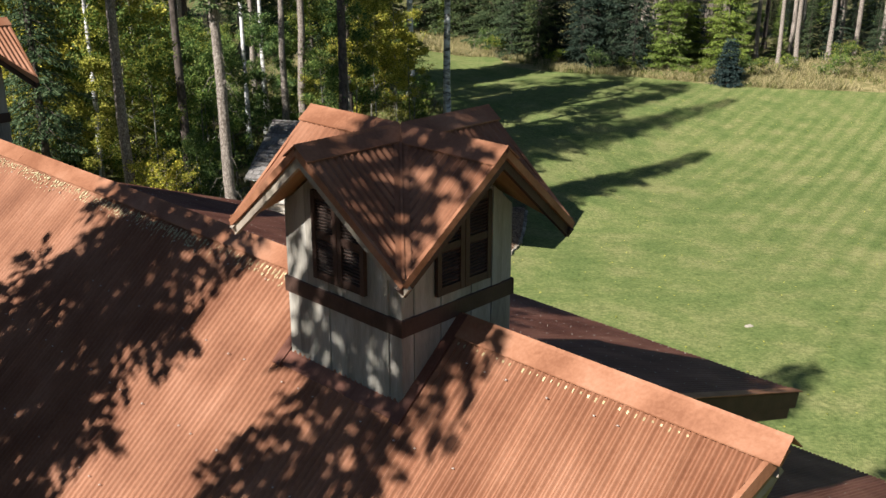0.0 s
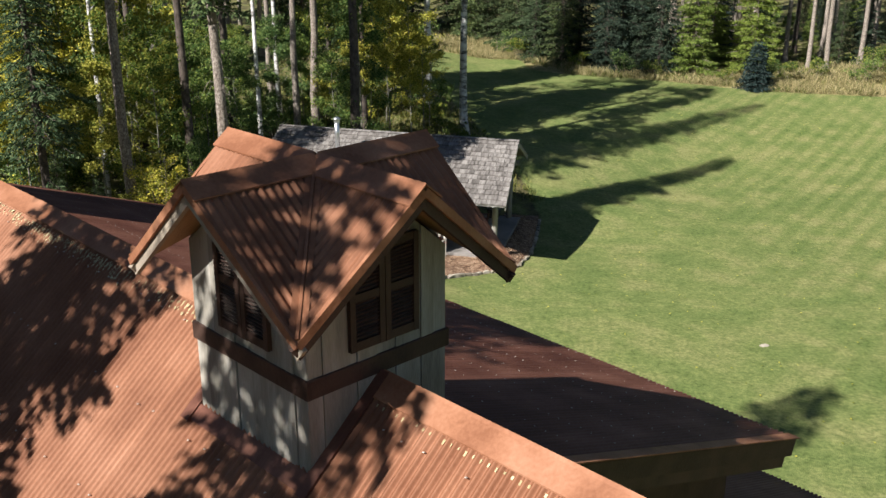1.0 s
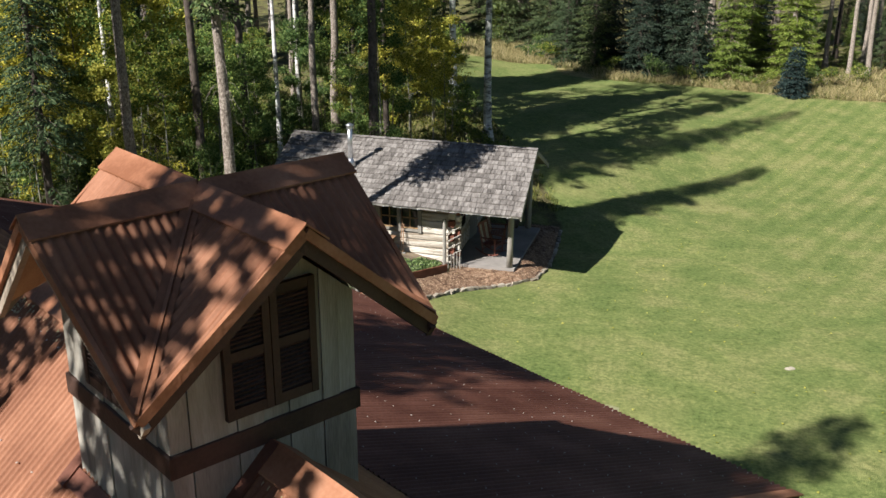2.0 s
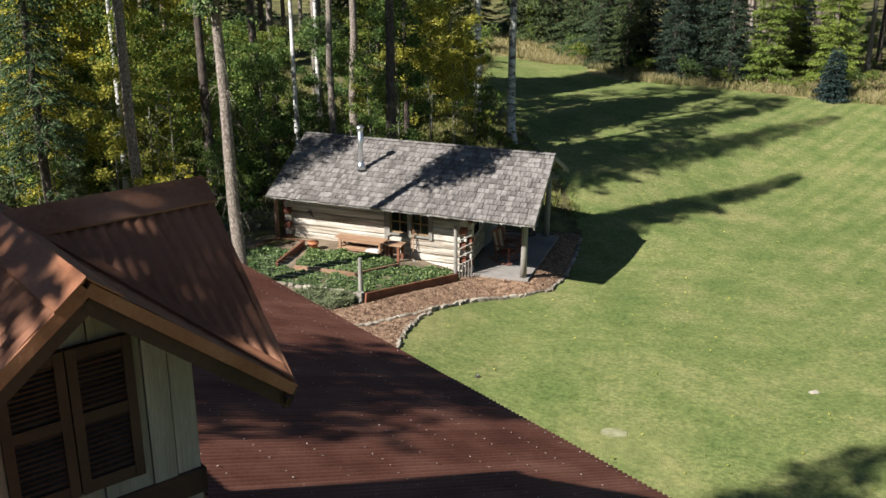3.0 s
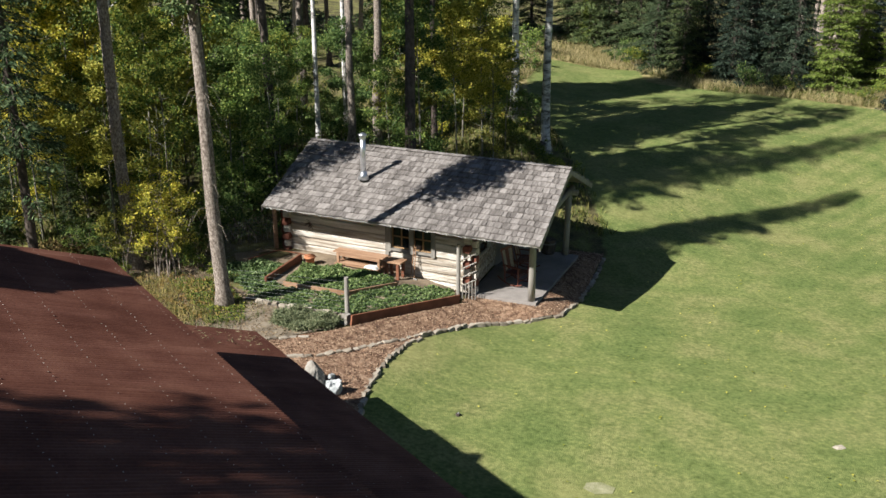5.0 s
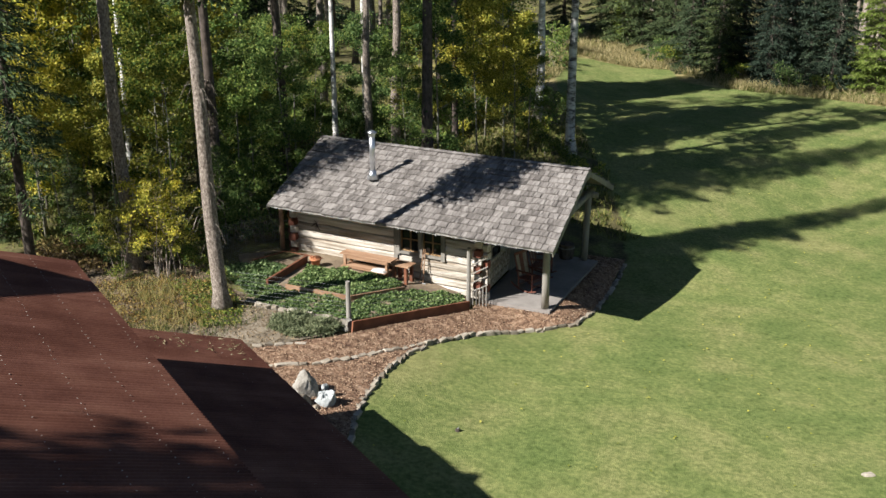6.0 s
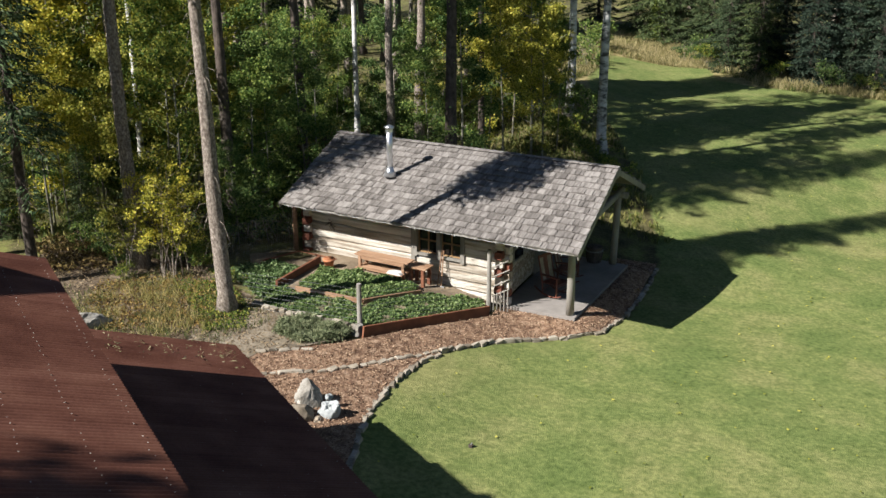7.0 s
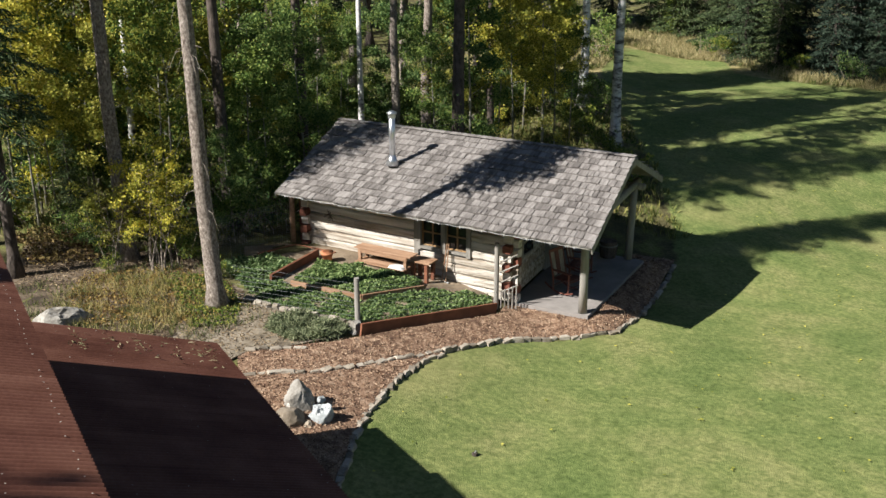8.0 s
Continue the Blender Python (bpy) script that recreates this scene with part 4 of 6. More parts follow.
# roof deck
SL = (C_RIDGE - C_EAVE) / C_W
for side in (1, -1):
    b0 = 0.0 if side > 0 else 2 * C_W
    v = [cb(a, b, z - dz) for dz in (0.03, 0.065) for a, b, z in ((-C_L, b0, C_EAVE), (0, b0, C_EAVE), (0, C_W, C_RIDGE), (-C_L, C_W, C_RIDGE))]
    f = [(0, 1, 2, 3), (4, 7, 6, 5), (0, 4, 5, 1), (2, 6, 7, 3), (1, 5, 6, 2), (0, 3, 7, 4)]
    deck = part("roof_deck", Geo().add(v, f if side > 0 else [q[::-1] for q in f]), M["grey_wood"], cabin)
    for a in (0.0, -C_L):
        e0, e1 = cb(a, b0 + 0.02 * side, C_EAVE - 0.11), cb(a, C_W, C_RIDGE - 0.11)
        part("bargeboard", Geo().beam(e0, e1, 0.04, 0.15), M["grey_wood"], cabin)
    # shakes
    ncourse = 14
    course = C_W / ncourse
    rest = Geo()
    variants = []
    for w in (0.09, 0.12, 0.15, 0.18, 0.21, 0.25):
        for q in range(2):
            ln = course * 1.45
            t0, t1 = 0.036 + 0.01 * q, 0.006
            j = 0.012 * (q * 2 - 1)
            vs = [(0, 0, 0), (w, j, 0), (w, ln, 0), (0, ln, 0), (0.004, 0, t0), (w - 0.004, j, t0 * 0.9), (w - 0.003, ln, t1), (0.003, ln, t1)]
            vs = [(x - 0.093 * y * side, y, z) for x, y, z in vs]
            fs = [(4, 5, 6, 7), (0, 1, 5, 4), (1, 2, 6, 5), (3, 0, 4, 7)]
            variants.append((w, vs, fs, Geo().add(vs, fs).mesh("shake", M["shake"])))
    tilt = math.degrees(math.atan(SL))
    count = 0
    for c in range(ncourse):
        b = -0.04 + c * course
        a = -C_L - 0.03 + rng.uniform(0, 0.1)
        while a < 0.0:
            w, vs, fs, me = variants[rng.integers(len(variants))]
            if a > -0.30:
                w, vs, fs, me = min(variants, key=lambda q: abs(a + q[0] - 0.02))
            z = C_EAVE + SL * b + rng.uniform(0.0, 0.012)
            bb = b + rng.uniform(-0.018, 0.018)
            if side > 0:
                m = pose(*cb(a, bb, z), tilt - 3.4, 0, rng.uniform(-1.2, 1.2))
            else:
                x, y, zz = cb(a + w, 2 * C_W - bb, z)
                m = pose(x, y, zz, tilt - 3.4, 0, 180)
            if a + w > -0.13:
                m = m @ Matrix.Diagonal(((0.03 - a) / w, 1, 1, 1))
                a = 1.0
            if side > 0 and -4.2 < a and count < 300:
                part("shake", me, None, deck, m=m)
                count += 1
            else:
                rest.add([m @ Vector(p) for p in vs], fs)
            a += w + rng.uniform(0.005, 0.018)
    mm = bpy.data.materials.get("grey_cedar_shake_field")
    if mm is None:
        mm = material("grey_cedar_shake_field", [(0.11, 0.10, 0.092), (0.19, 0.175, 0.162), (0.28, 0.262, 0.245)], 3, 35, 0.9, 0, 0.5, stretch=(5, 0.6, 1), spread=0.22, per="island")
    part("shake_field", rest, mm, deck, kind="stuff")
for k in range(48):
    a = -C_L + 0.02 + k * 0.198
    part("ridge_shake", Geo().box(0, 0.21, -0.11, 0.11, 0.0, 0.02, 0.006), M["shake"], cabin, m=pose(*cb(a, C_W, C_RIDGE + 0.022), 0, 3, 0))

# flue pipe through the roof
flue = thing("flue_pipe", "shiny galvanised flue pipe with a cap on the shake roof", "flue", pose(-4.45, 35.95, 0))
part("pipe", Geo().tube([(0, 0, 1.68), (0, 0, 2.36), (0, 0, 2.37), (0, 0, 3.02)], [0.085, 0.085, 0.09, 0.09], 18), M["galv"], flue, smooth=True)
part("flashing_cone", Geo().tube([(0, 0, 1.66), (0, 0, 1.82), (0, 0, 1.94)], [0.2, 0.13, 0.088], 18), M["galv"], flue, smooth=True)
part("cap", Geo().tube([(0, 0, 3.09), (0, 0, 3.13), (0, 0, 3.19)], [0.14, 0.15, 0.03], 18), M["galv"], flue, smooth=True)
part("collar", Geo().tube([(0, 0, 2.99), (0, 0, 3.10)], [0.11, 0.11], 18), M["galv"], flue)

# string of small bulbs under the eave
lights = thing("string_lights", "string of small white bulbs along the cabin eave", "lights", CABIN)
part("cord", Geo().tube([cb(-9.3 + 0.3 * k, -0.03, 0.86 - 0.02 * (k % 2)) for k in range(31)], [0.005] * 31, 4), M["wire"], lights)
for k in range(15):
    part("bulb", Geo().tube([(0, 0, 0.03), (0, 0, 0.012), (0, 0, -0.015), (0, 0, -0.03)], [0.006, 0.012, 0.012, 0.004], 6), M["white_cloth"], lights, m=pose(*cb(-9.1 + 0.62 * k, -0.05, 0.845)))


# ---------------------------------------------------------------- porch and bench furniture
def rocking_chair(m):
    ch = thing("rocking_chair", "dark red slatted wooden rocking chair on the porch", "chair", m, "porch chairs")
    for x in (-0.27, 0.27):
        pts = [(x, -0.42 + 0.12 * k, 0.03 + 0.10 * ((k - 3.4) / 3.4) ** 2) for k in range(9)]
        part("rocker", Geo().tube(pts, [0.022] * 9, 6), M["chair_wood"], ch)
        part("leg", Geo().tube([(x, -0.26, 0.05), (x, -0.26, 0.62)], [0.024, 0.024], 8), M["chair_wood"], ch)
        part("leg", Geo().tube([(x, 0.24, 0.05), (x, 0.26, 0.45), (x, 0.42, 1.12)], [0.024, 0.024, 0.02], 8), M["chair_wood"], ch)
        part("armrest", Geo().box(x - 0.05, x + 0.05, -0.34, 0.32, 0.62, 0.645, 0.006), M["chair_wood"], ch)
    for y, z in ((-0.26, 0.2), (0.24, 0.2), (-0.26, 0.36)):
        part("stretcher", Geo().tube([(-0.27, y, z), (0.27, y, z)], [0.016, 0.016], 6), M["chair_wood"], ch)
    for k in range(6):
        y = -0.28 + 0.095 * k
        part("seat_slat", Geo().box(-0.28, 0.28, y, y + 0.08, 0.42 - 0.008 * k, 0.44 - 0.008 * k, 0.005), M["chair_wood"], ch)
    # outer back slats pale, the middle two dark red
    for k in range(6):
        x = -0.22 + 0.088 * k
        part("back_slat", Geo().beam((x, 0.27, 0.45), (x, 0.42, 1.08), 0.075, 0.015, (0, -1, 0.2)), M["fascia" if k in (0, 1, 4, 5) else "chair_wood"], ch, "pale back slat" if k in (0, 1, 4, 5) else "")
    part("head_rail", Geo().beam((-0.28, 0.425, 1.1), (0.28, 0.425, 1.1), 0.03, 0.1), M["chair_wood"], ch)
    return ch


rock1 = rocking_chair(CABIN @ pose(*cb(-1.38, 2.5, SLAB_Z), 0, 0, 75))
copy_thing(rock1, CABIN @ pose(*cb(-1.4, 3.75, SLAB_Z), 0, 0, 100))
barrel = thing("planter_tub", "dark round planter tub at the back of the porch", "planter", CABIN @ pose(*cb(-1.15, 5.75, SLAB_Z)))
part("tub", Geo().tube([(0, 0, 0), (0, 0, 0.25), (0, 0, 0.5)], [0.22, 0.27, 0.25], 16), M["bark_dark"], barrel)
part("hoop", Geo().tube([(0, 0, 0.36), (0, 0, 0.40)], [0.275, 0.275], 16), M["wire"], barrel)

bench = thing("potting_bench", "warm cedar potting bench with a lower shelf", "bench", CABIN @ pose(*cb(-6.15, 0.55, 0)))
for x, y in ((-0.74, -0.10), (0.74, -0.10), (-0.74, 0.24), (0.74, 0.24)):
    part("leg", Geo().box(x - 0.04, x + 0.04, y - 0.04, y + 0.04, -1.30, -0.46), M["bench_wood"], bench)
for k in range(3):
    part("top_plank", Geo().box(-0.93, 0.9, -0.12 + 0.14 * k, 0.012 + 0.14 * k, -0.46, -0.425, 0.006), M["bench_wood"], bench)
for k in range(3):
    part("shelf_plank", Geo().box(-0.8, 0.8, -0.28 + 0.16 * k, -0.13 + 0.16 * k, -0.80, -0.77, 0.006), M["bench_wood"], bench)
part("apron", Geo().box(-0.8, 0.8, -0.125, -0.095, -0.56, -0.47), M["bench_wood"], bench)
table = thing("side_table", "small cedar table beside the potting bench", "table", CABIN @ pose(*cb(-4.86, 0.42, 0)))
for x, y in ((-0.2, -0.14), (0.2, -0.14), (-0.2, 0.2), (0.2, 0.2)):
    part("leg", Geo().box(x - 0.045, x + 0.045, y - 0.045, y + 0.045, -1.30, -0.45), M["red_wood"], table)
for k in range(4):
    part("top_plank", Geo().box(-0.32, 0.32, -0.2 + 0.12 * k, -0.09 + 0.12 * k, -0.45, -0.41, 0.006), M["bench_wood"], table)
cloth = thing("folded_sack", "folded white sack lying on the bench shelf", "sack", CABIN @ pose(*cb(-5.65, 0.42, -0.77)) @ Matrix.Diagonal((0.75, 0.75, 0.8, 1)))
part("sack", Geo().add([(-0.32, -0.2, 0), (0.32, -0.22, 0), (0.36, 0.18, 0), (-0.3, 0.2, 0), (-0.25, -0.13, 0.09), (0.22, -0.16, 0.07), (0.26, 0.1, 0.1), (-0.2, 0.13, 0.06)],
                       [(3, 2, 1, 0), (4, 5, 6, 7), (0, 1, 5, 4), (1, 2, 6, 5), (2, 3, 7, 6), (3, 0, 4, 7)]), M["white_cloth"], cloth)
for k, (a, ln, tl) in enumerate(((-4.42, 1.35, 0.06), (-4.3, 1.2, -0.03))):
    tool = thing("garden_tool", "long-handled garden tool leaning on the log wall", "tool", CABIN @ pose(*cb(a, 0.72, -1.22)), "garden tools")
    part("handle", Geo().tube([(0, 0, 0.18), (tl, 0.22, ln)], [0.016, 0.016], 6), M["bench_wood"], tool)
    part("head", Geo().box(-0.1, 0.1, -0.02, 0.02, 0.0, 0.2, 0.01), M["wire"], tool)
wreath = thing("dried_wreath", "dried twig bundle hanging on the log wall", "wreath", CABIN @ pose(*cb(-8.15, 0.84, 0.22)))
g = Geo()
for k in range(26):
    an, r = rng.uniform(0, 6.28), rng.uniform(0.1, 0.24)
    g.tube([(0, 0, 0), (r * math.cos(an), rng.uniform(-0.06, 0.02), r * math.sin(an) - 0.05)], [0.012, 0.004], 4)
part("twigs", g, M["bark_dark"], wreath)

# ---------------------------------------------------------------- garden
def gz(x, y, d=0.0):
    return ground(x, y) + d


pot = thing("flower_pot", "terracotta flower pot on the bed's corner", "pot", pose(-5.82, 34.36, gz(-5.9, 34.36) + 0.08, 4, 0, 0) @ Matrix.Diagonal((0.78, 0.78, 0.78, 1)))
part("body", Geo().tube([(0, 0, 0.0), (0, 0, 0.3), (0, 0, 0.3), (0, 0, 0.38), (0, 0, 0.38), (0, 0, 0.3)], [0.14, 0.2, 0.225, 0.23, 0.2, 0.19], 16, cap=False), M["terracotta"], pot, smooth=True)
part("soil", Geo().tube([(0, 0, 0.29), (0, 0, 0.31)], [0.19, 0.18], 16), M["soil"], pot)


def bed_boards(pts, h, mat, name="garden_bed_board", thick=0.06):
    for (x0, y0), (x1, y1) in zip(pts[:-1], pts[1:]):
        za, zb = gz(x0, y0), gz(x1, y1)
        ob = part(name, Geo().beam((x0, y0, za + h / 2 - 0.05), (x1, y1, zb + h / 2 - 0.05), thick, h + 0.1), M[mat])
        tagged(ob, "reddish cedar board edging the raised bed", "bed edging", "raised bed boards")


bed_boards([(-3.16, 30.04), (-0.82, 33.48)], 0.30, "red_wood")
bed_boards([(-5.93, 32.25), (-4.45, 32.05), (-3.88, 31.95), (-2.75, 33.45)], 0.23, "bench_wood")
bed_boards([(-6.5, 32.25), (-6.25, 34.70)], 0.3, "red_wood", thick=0.07)
bed_boards([(-7.9, 34.3), (-7.3, 35.5), (-5.9, 35.1)], 0.12, "red_wood")


def stuff_leaves(name, poly, count, h, size, mat, label, category, seed, lift=0.0, spread=1.0, wide=0.75):
    """Low leafy plants over a polygon."""
    r = np.random.default_rng(seed)
    xs, ys = [p[0] for p in poly], [p[1] for p in poly]
    px, py = r.uniform(min(xs), max(xs), count * 4), r.uniform(min(ys), max(ys), count * 4)
    ok = signed(poly, px, py) < -0.05
    px, py = px[ok][:count], py[ok][:count]
    bumpy = np.array([0.5 + 0.5 * noise.noise((x * 2.2, y * 2.2, seed)) + 0.3 * noise.noise((x * 6, y * 6, seed)) for x, y in zip(px, py)])
    pz = np.array([ground(x, y) for x, y in zip(px, py)]) + lift + h * np.clip(bumpy, 0.05, 1.2) * r.uniform(0.35, 1.0, len(px))
    d = r.normal(size=(len(px), 3)) * np.array([1, 1, 0.45 * spread])
    d[:, 2] += 0.25
    me = leaf_mesh(name, np.stack([px, py, pz], 1), d, size, size * wide, M[mat], r, 0.1)
    return tagged(new(name, me), label, category, kind="stuff")


stuff_leaves("strawberry_bed", [(-6.75, 31.3), (-6.0, 30.8), (-3.35, 30.4), (-0.95, 33.6), (-1.15, 34.35), (-2.55, 33.8), (-3.8, 31.95), (-6.0, 32.25), (-6.65, 32.7)], 26000, 0.2, 0.08, "leaf_bed", "dense low green strawberry plants in the raised bed", "plants", 5, 0.02)
stuff_leaves("strawberry_bed", [(-5.95, 32.3), (-3.95, 32.0), (-2.8, 33.4), (-2.95, 33.95), (-4.9, 34.2), (-5.95, 33.95)], 15500, 0.2, 0.08, "leaf_bed", "dense green strawberry plants in the inner bed", "plants", 6, 0.13)
stuff_leaves("herb_bed", [(-8.4, 33.0), (-6.5, 31.2), (-6.5, 34.0), (-7.6, 34.4)], 7500, 0.26, 0.09, "leaf_bed", "green herbs by the cabin's corner", "plants", 7, 0.05)
stuff_leaves("sage_bush", [(-5.2, 29.3), (-4.3, 28.9), (-3.5, 29.5), (-3.4, 30.1), (-4.6, 30.4), (-5.3, 30.1)], 8500, 0.40, 0.17, "sage", "wispy grey-green sage bush beside the path", "bush", 8, 0.0, 2.0, 0.13)


def stone_mesh(r, sx, sy, sz, mat, name, sub=2, rough=0.25, taper=0.0):
    bm = bmesh.new()
    bmesh.ops.create_icosphere(bm, subdivisions=sub, radius=1.0)
    s = r.uniform(0, 50)
    for v in bm.verts:
        k = 1 + rough * noise.noise(v.co * 1.3 + Vector((s, 0, 0))) + rough * 0.4 * noise.noise(v.co * 3.5 + Vector((0, s, 0)))
        if sub > 2:
            k += rough * 0.22 * noise.noise(v.co * 8 + Vector((s, s, 0)))
        w = 1 - taper * (v.co.z + 0.3)
        zz = min(v.co.z, 0.86) if taper else v.co.z
        v.co = Vector((v.co.x * sx * k * w, v.co.y * sy * k * w, zz * sz * (k if not taper else 1)))
    if sub > 2:
        # flat broken faces
        for k in range(11):
            n = Vector((r.normal(), r.normal(), abs(r.normal()) * 0.8 - 0.1)).normalized()
            d = r.uniform(0.62, 0.86) * math.sqrt((n.x * sx) ** 2 + (n.y * sy) ** 2 + (n.z * sz) ** 2)
            for v in bm.verts:
                over = v.co.dot(n) - d
                if over > 0:
                    v.co -= n * over * 0.92
    me = bpy.data.meshes.new(name)
    bm.to_mesh(me)
    bm.free()
    me.materials.append(mat)
    return me


# bark mulch bed and its stone edging
MULCH = [(-4.6, 26.9), (-5.2, 28.0), (-4.6, 28.5), (-3.6, 29.3), (-3.1, 29.9), (-0.75, 33.4), (-0.7, 34.3), (1.0, 34.6), (1.4, 36.5), (1.8, 40.0), (3.2, 39.9),
         (2.72, 35.6), (2.18, 33.9), (1.3, 33.15), (0.45, 32.52), (-0.37, 31.8), (-1.07, 30.8), (-1.6, 29.45), (-1.76, 28.1), (-1.77, 26.95), (-1.63, 25.7), (-1.2, 23.0), (-4.0, 22.0)]


SLAB_EDGE = [tuple((CABIN @ Vector((x, y, 0)))[:2]) for x, y in slab]


def near_slab(x, y):
    """The mulch is banked up against the porch slab."""
    d = max(float(signed(SLAB_EDGE, np.array([x]), np.array([y]))[0]), 0.0)
    return (1 - sm(0.1, 1.1, d)) * sm(-0.05, 0.15, float(signed(LAWN_EDGE, np.array([x]), np.array([y]))[0]))


def patch(name, poly, lift, mat, label, category, slab=0.0):
    """A sheet laid over the ground inside a polygon."""
    bm = bmesh.new()
    f = bm.faces.new([bm.verts.new((x, y, 0)) for x, y in poly])
    bmesh.ops.triangulate(bm, faces=[f])
    for _ in range(5):
        es = [e for e in bm.edges if e.calc_length() > 0.35]
        bmesh.ops.subdivide_edges(bm, edges=es, cuts=1)
        bmesh.ops.triangulate(bm, faces=bm.faces[:])
    for v in bm.verts:
        v.co.z = ground(v.co.x, v.co.y) + lift + 0.02 * noise.noise(v.co * 3)
        if slab:
            v.co.z += near_slab(v.co.x, v.co.y) * max(0.0, SLAB_Z - slab - v.co.z)
    me = bpy.data.meshes.new(name)
    bm.to_mesh(me)
    bm.free()
    me.materials.append(M[mat])
    for p in me.polygons:
        if p.normal.z < 0:
            p.flip()
    return tagged(new(name, me), label, category, kind="structure")


patch("mulch_bed", MULCH, 0.05, "mulch", "brown bark mulch path and border", "mulch", 0.1)
patch("bed_soil", [(-6.55, 31.0), (-3.25, 30.3), (-0.9, 33.5), (-1.1, 34.5), (-4.0, 35.3), (-7.1, 36.1), (-8.6, 34.8)], 0.09, "soil", "dark soil of the garden beds", "soil")
patch("bare_soil", [(-7.6, 30.2), (-6.6, 27.4), (-5.3, 26.6), (-5.0, 28.2), (-4.4, 28.65), (-3.7, 29.4), (-4.5, 30.4), (-6.3, 30.75)], 0.06, "pale_soil", "pale dry trodden soil beside the garden", "soil")
patch("forest_soil", [(-15.0, 33.6), (-12.8, 30.0), (-10.5, 27.3), (-7.0, 26.8), (-6.4, 30.0), (-6.5, 31.3), (-8.3, 33.4), (-11.0, 34.6)], 0.045, "forest_soil", "dark brown soil with needles below the trees", "soil")
rr = np.random.default_rng(21)
px, py = rr.uniform(-5, 3.2, 90000), rr.uniform(22, 40, 90000)
ok = signed(MULCH, px, py) < 0
px, py = px[ok][:27000], py[ok][:27000]
me = leaf_mesh("bark_chips", np.stack([px, py, [ground(x, y) + 0.07 + near_slab(x, y) * max(0.0, SLAB_Z - 0.15 - ground(x, y)) for x, y in zip(px, py)]], 1), rr.normal(size=(len(px), 3)) * np.array([1, 1, 0.3]), 0.052, 0.021,
               material("bark_chip", [(0.09, 0.05, 0.032), (0.25, 0.155, 0.095), (0.45, 0.33, 0.225)], 3, 20, 0.95, 0, 0, per="island", spread=0.4), rr)
tagged(new("bark_chips", me), "loose brown bark chips on the path", "mulch", kind="stuff")


def along(pts, step):
    out, carry = [], 0.0
    for (x0, y0), (x1, y1) in zip(pts[:-1], pts[1:]):
        ln = math.hypot(x1 - x0, y1 - y0)
        s = carry
        while s < ln:
            out.append((x0 + (x1 - x0) * s / ln, y0 + (y1 - y0) * s / ln, math.degrees(math.atan2(y1 - y0, x1 - x0))))
            s += step
        carry = s - ln
    return out


def block_stone():
    """A rough squared edging stone."""
    g = Geo()
    j = lambda: rr.uniform(-0.025, 0.025)
    lx, ly, lz = rr.uniform(0.105, 0.15), rr.uniform(0.06, 0.09), rr.uniform(0.035, 0.065)
    v = [(x * lx + j(), y * ly + j(), -0.1) for y in (-1, 1) for x in (-1, 1)] + [(x * lx + j(), y * ly + j(), lz * 0.6 + j() * 0.5) for y in (-1, 1) for x in (-1, 1)]
    v += [(x * lx * 0.78 + j(), y * ly * 0.72 + j() * 0.6, lz + j() * 0.5) for y in (-1, 1) for x in (-1, 1)]
    return g.add(v, [(0, 1, 5, 4), (2, 6, 7, 3), (0, 4, 6, 2), (1, 3, 7, 5), (4, 5, 9, 8), (6, 10, 11, 7), (4, 8, 10, 6), (5, 7, 11, 9), (8, 9, 11, 10)]).mesh("edging_stone", M["stone"])


edging = [block_stone() for _ in range(10)]
border = thing("stone_edging", "row of pale field stones edging the path and lawn", "edging")
EDGES = [[(-1.25, 23.6), (-1.31, 24.26), (-1.63, 25.71), (-1.77, 26.95), (-1.76, 28.08), (-1.6, 29.38), (-1.3, 30.2)],
         [(-4.9, 26.8), (-3.84, 27.35), (-3.25, 27.74), (-2.72, 28.29), (-2.23, 29.03), (-1.69, 29.75), (-1.07, 30.8), (-0.37, 31.81), (0.45, 32.53), (1.32, 33.15), (2.2, 33.92), (2.73, 35.66), (3.26, 39.67)],
         [(-5.0, 28.2), (-4.33, 28.55), (-3.9, 28.75)], [(-6.35, 30.85), (-5.41, 30.64), (-4.47, 30.51), (-3.3, 30.3)]]
for line, lift in zip(EDGES, (0.02, 0.05, 0.05, 0.13)):
    for x, y, an in along(line, 0.265):
        part("stone", edging[rr.integers(10)], None, border, m=pose(x + rr.uniform(-0.03, 0.03), y + rr.uniform(-0.03, 0.03), ground(x, y) + lift, rr.uniform(-8, 8), rr.uniform(-8, 8), an + rr.uniform(-15, 15)) @ Matrix.Diagonal((rr.uniform(0.75, 1.1), rr.uniform(0.65, 1.05), rr.uniform(0.6, 0.95), 1)))
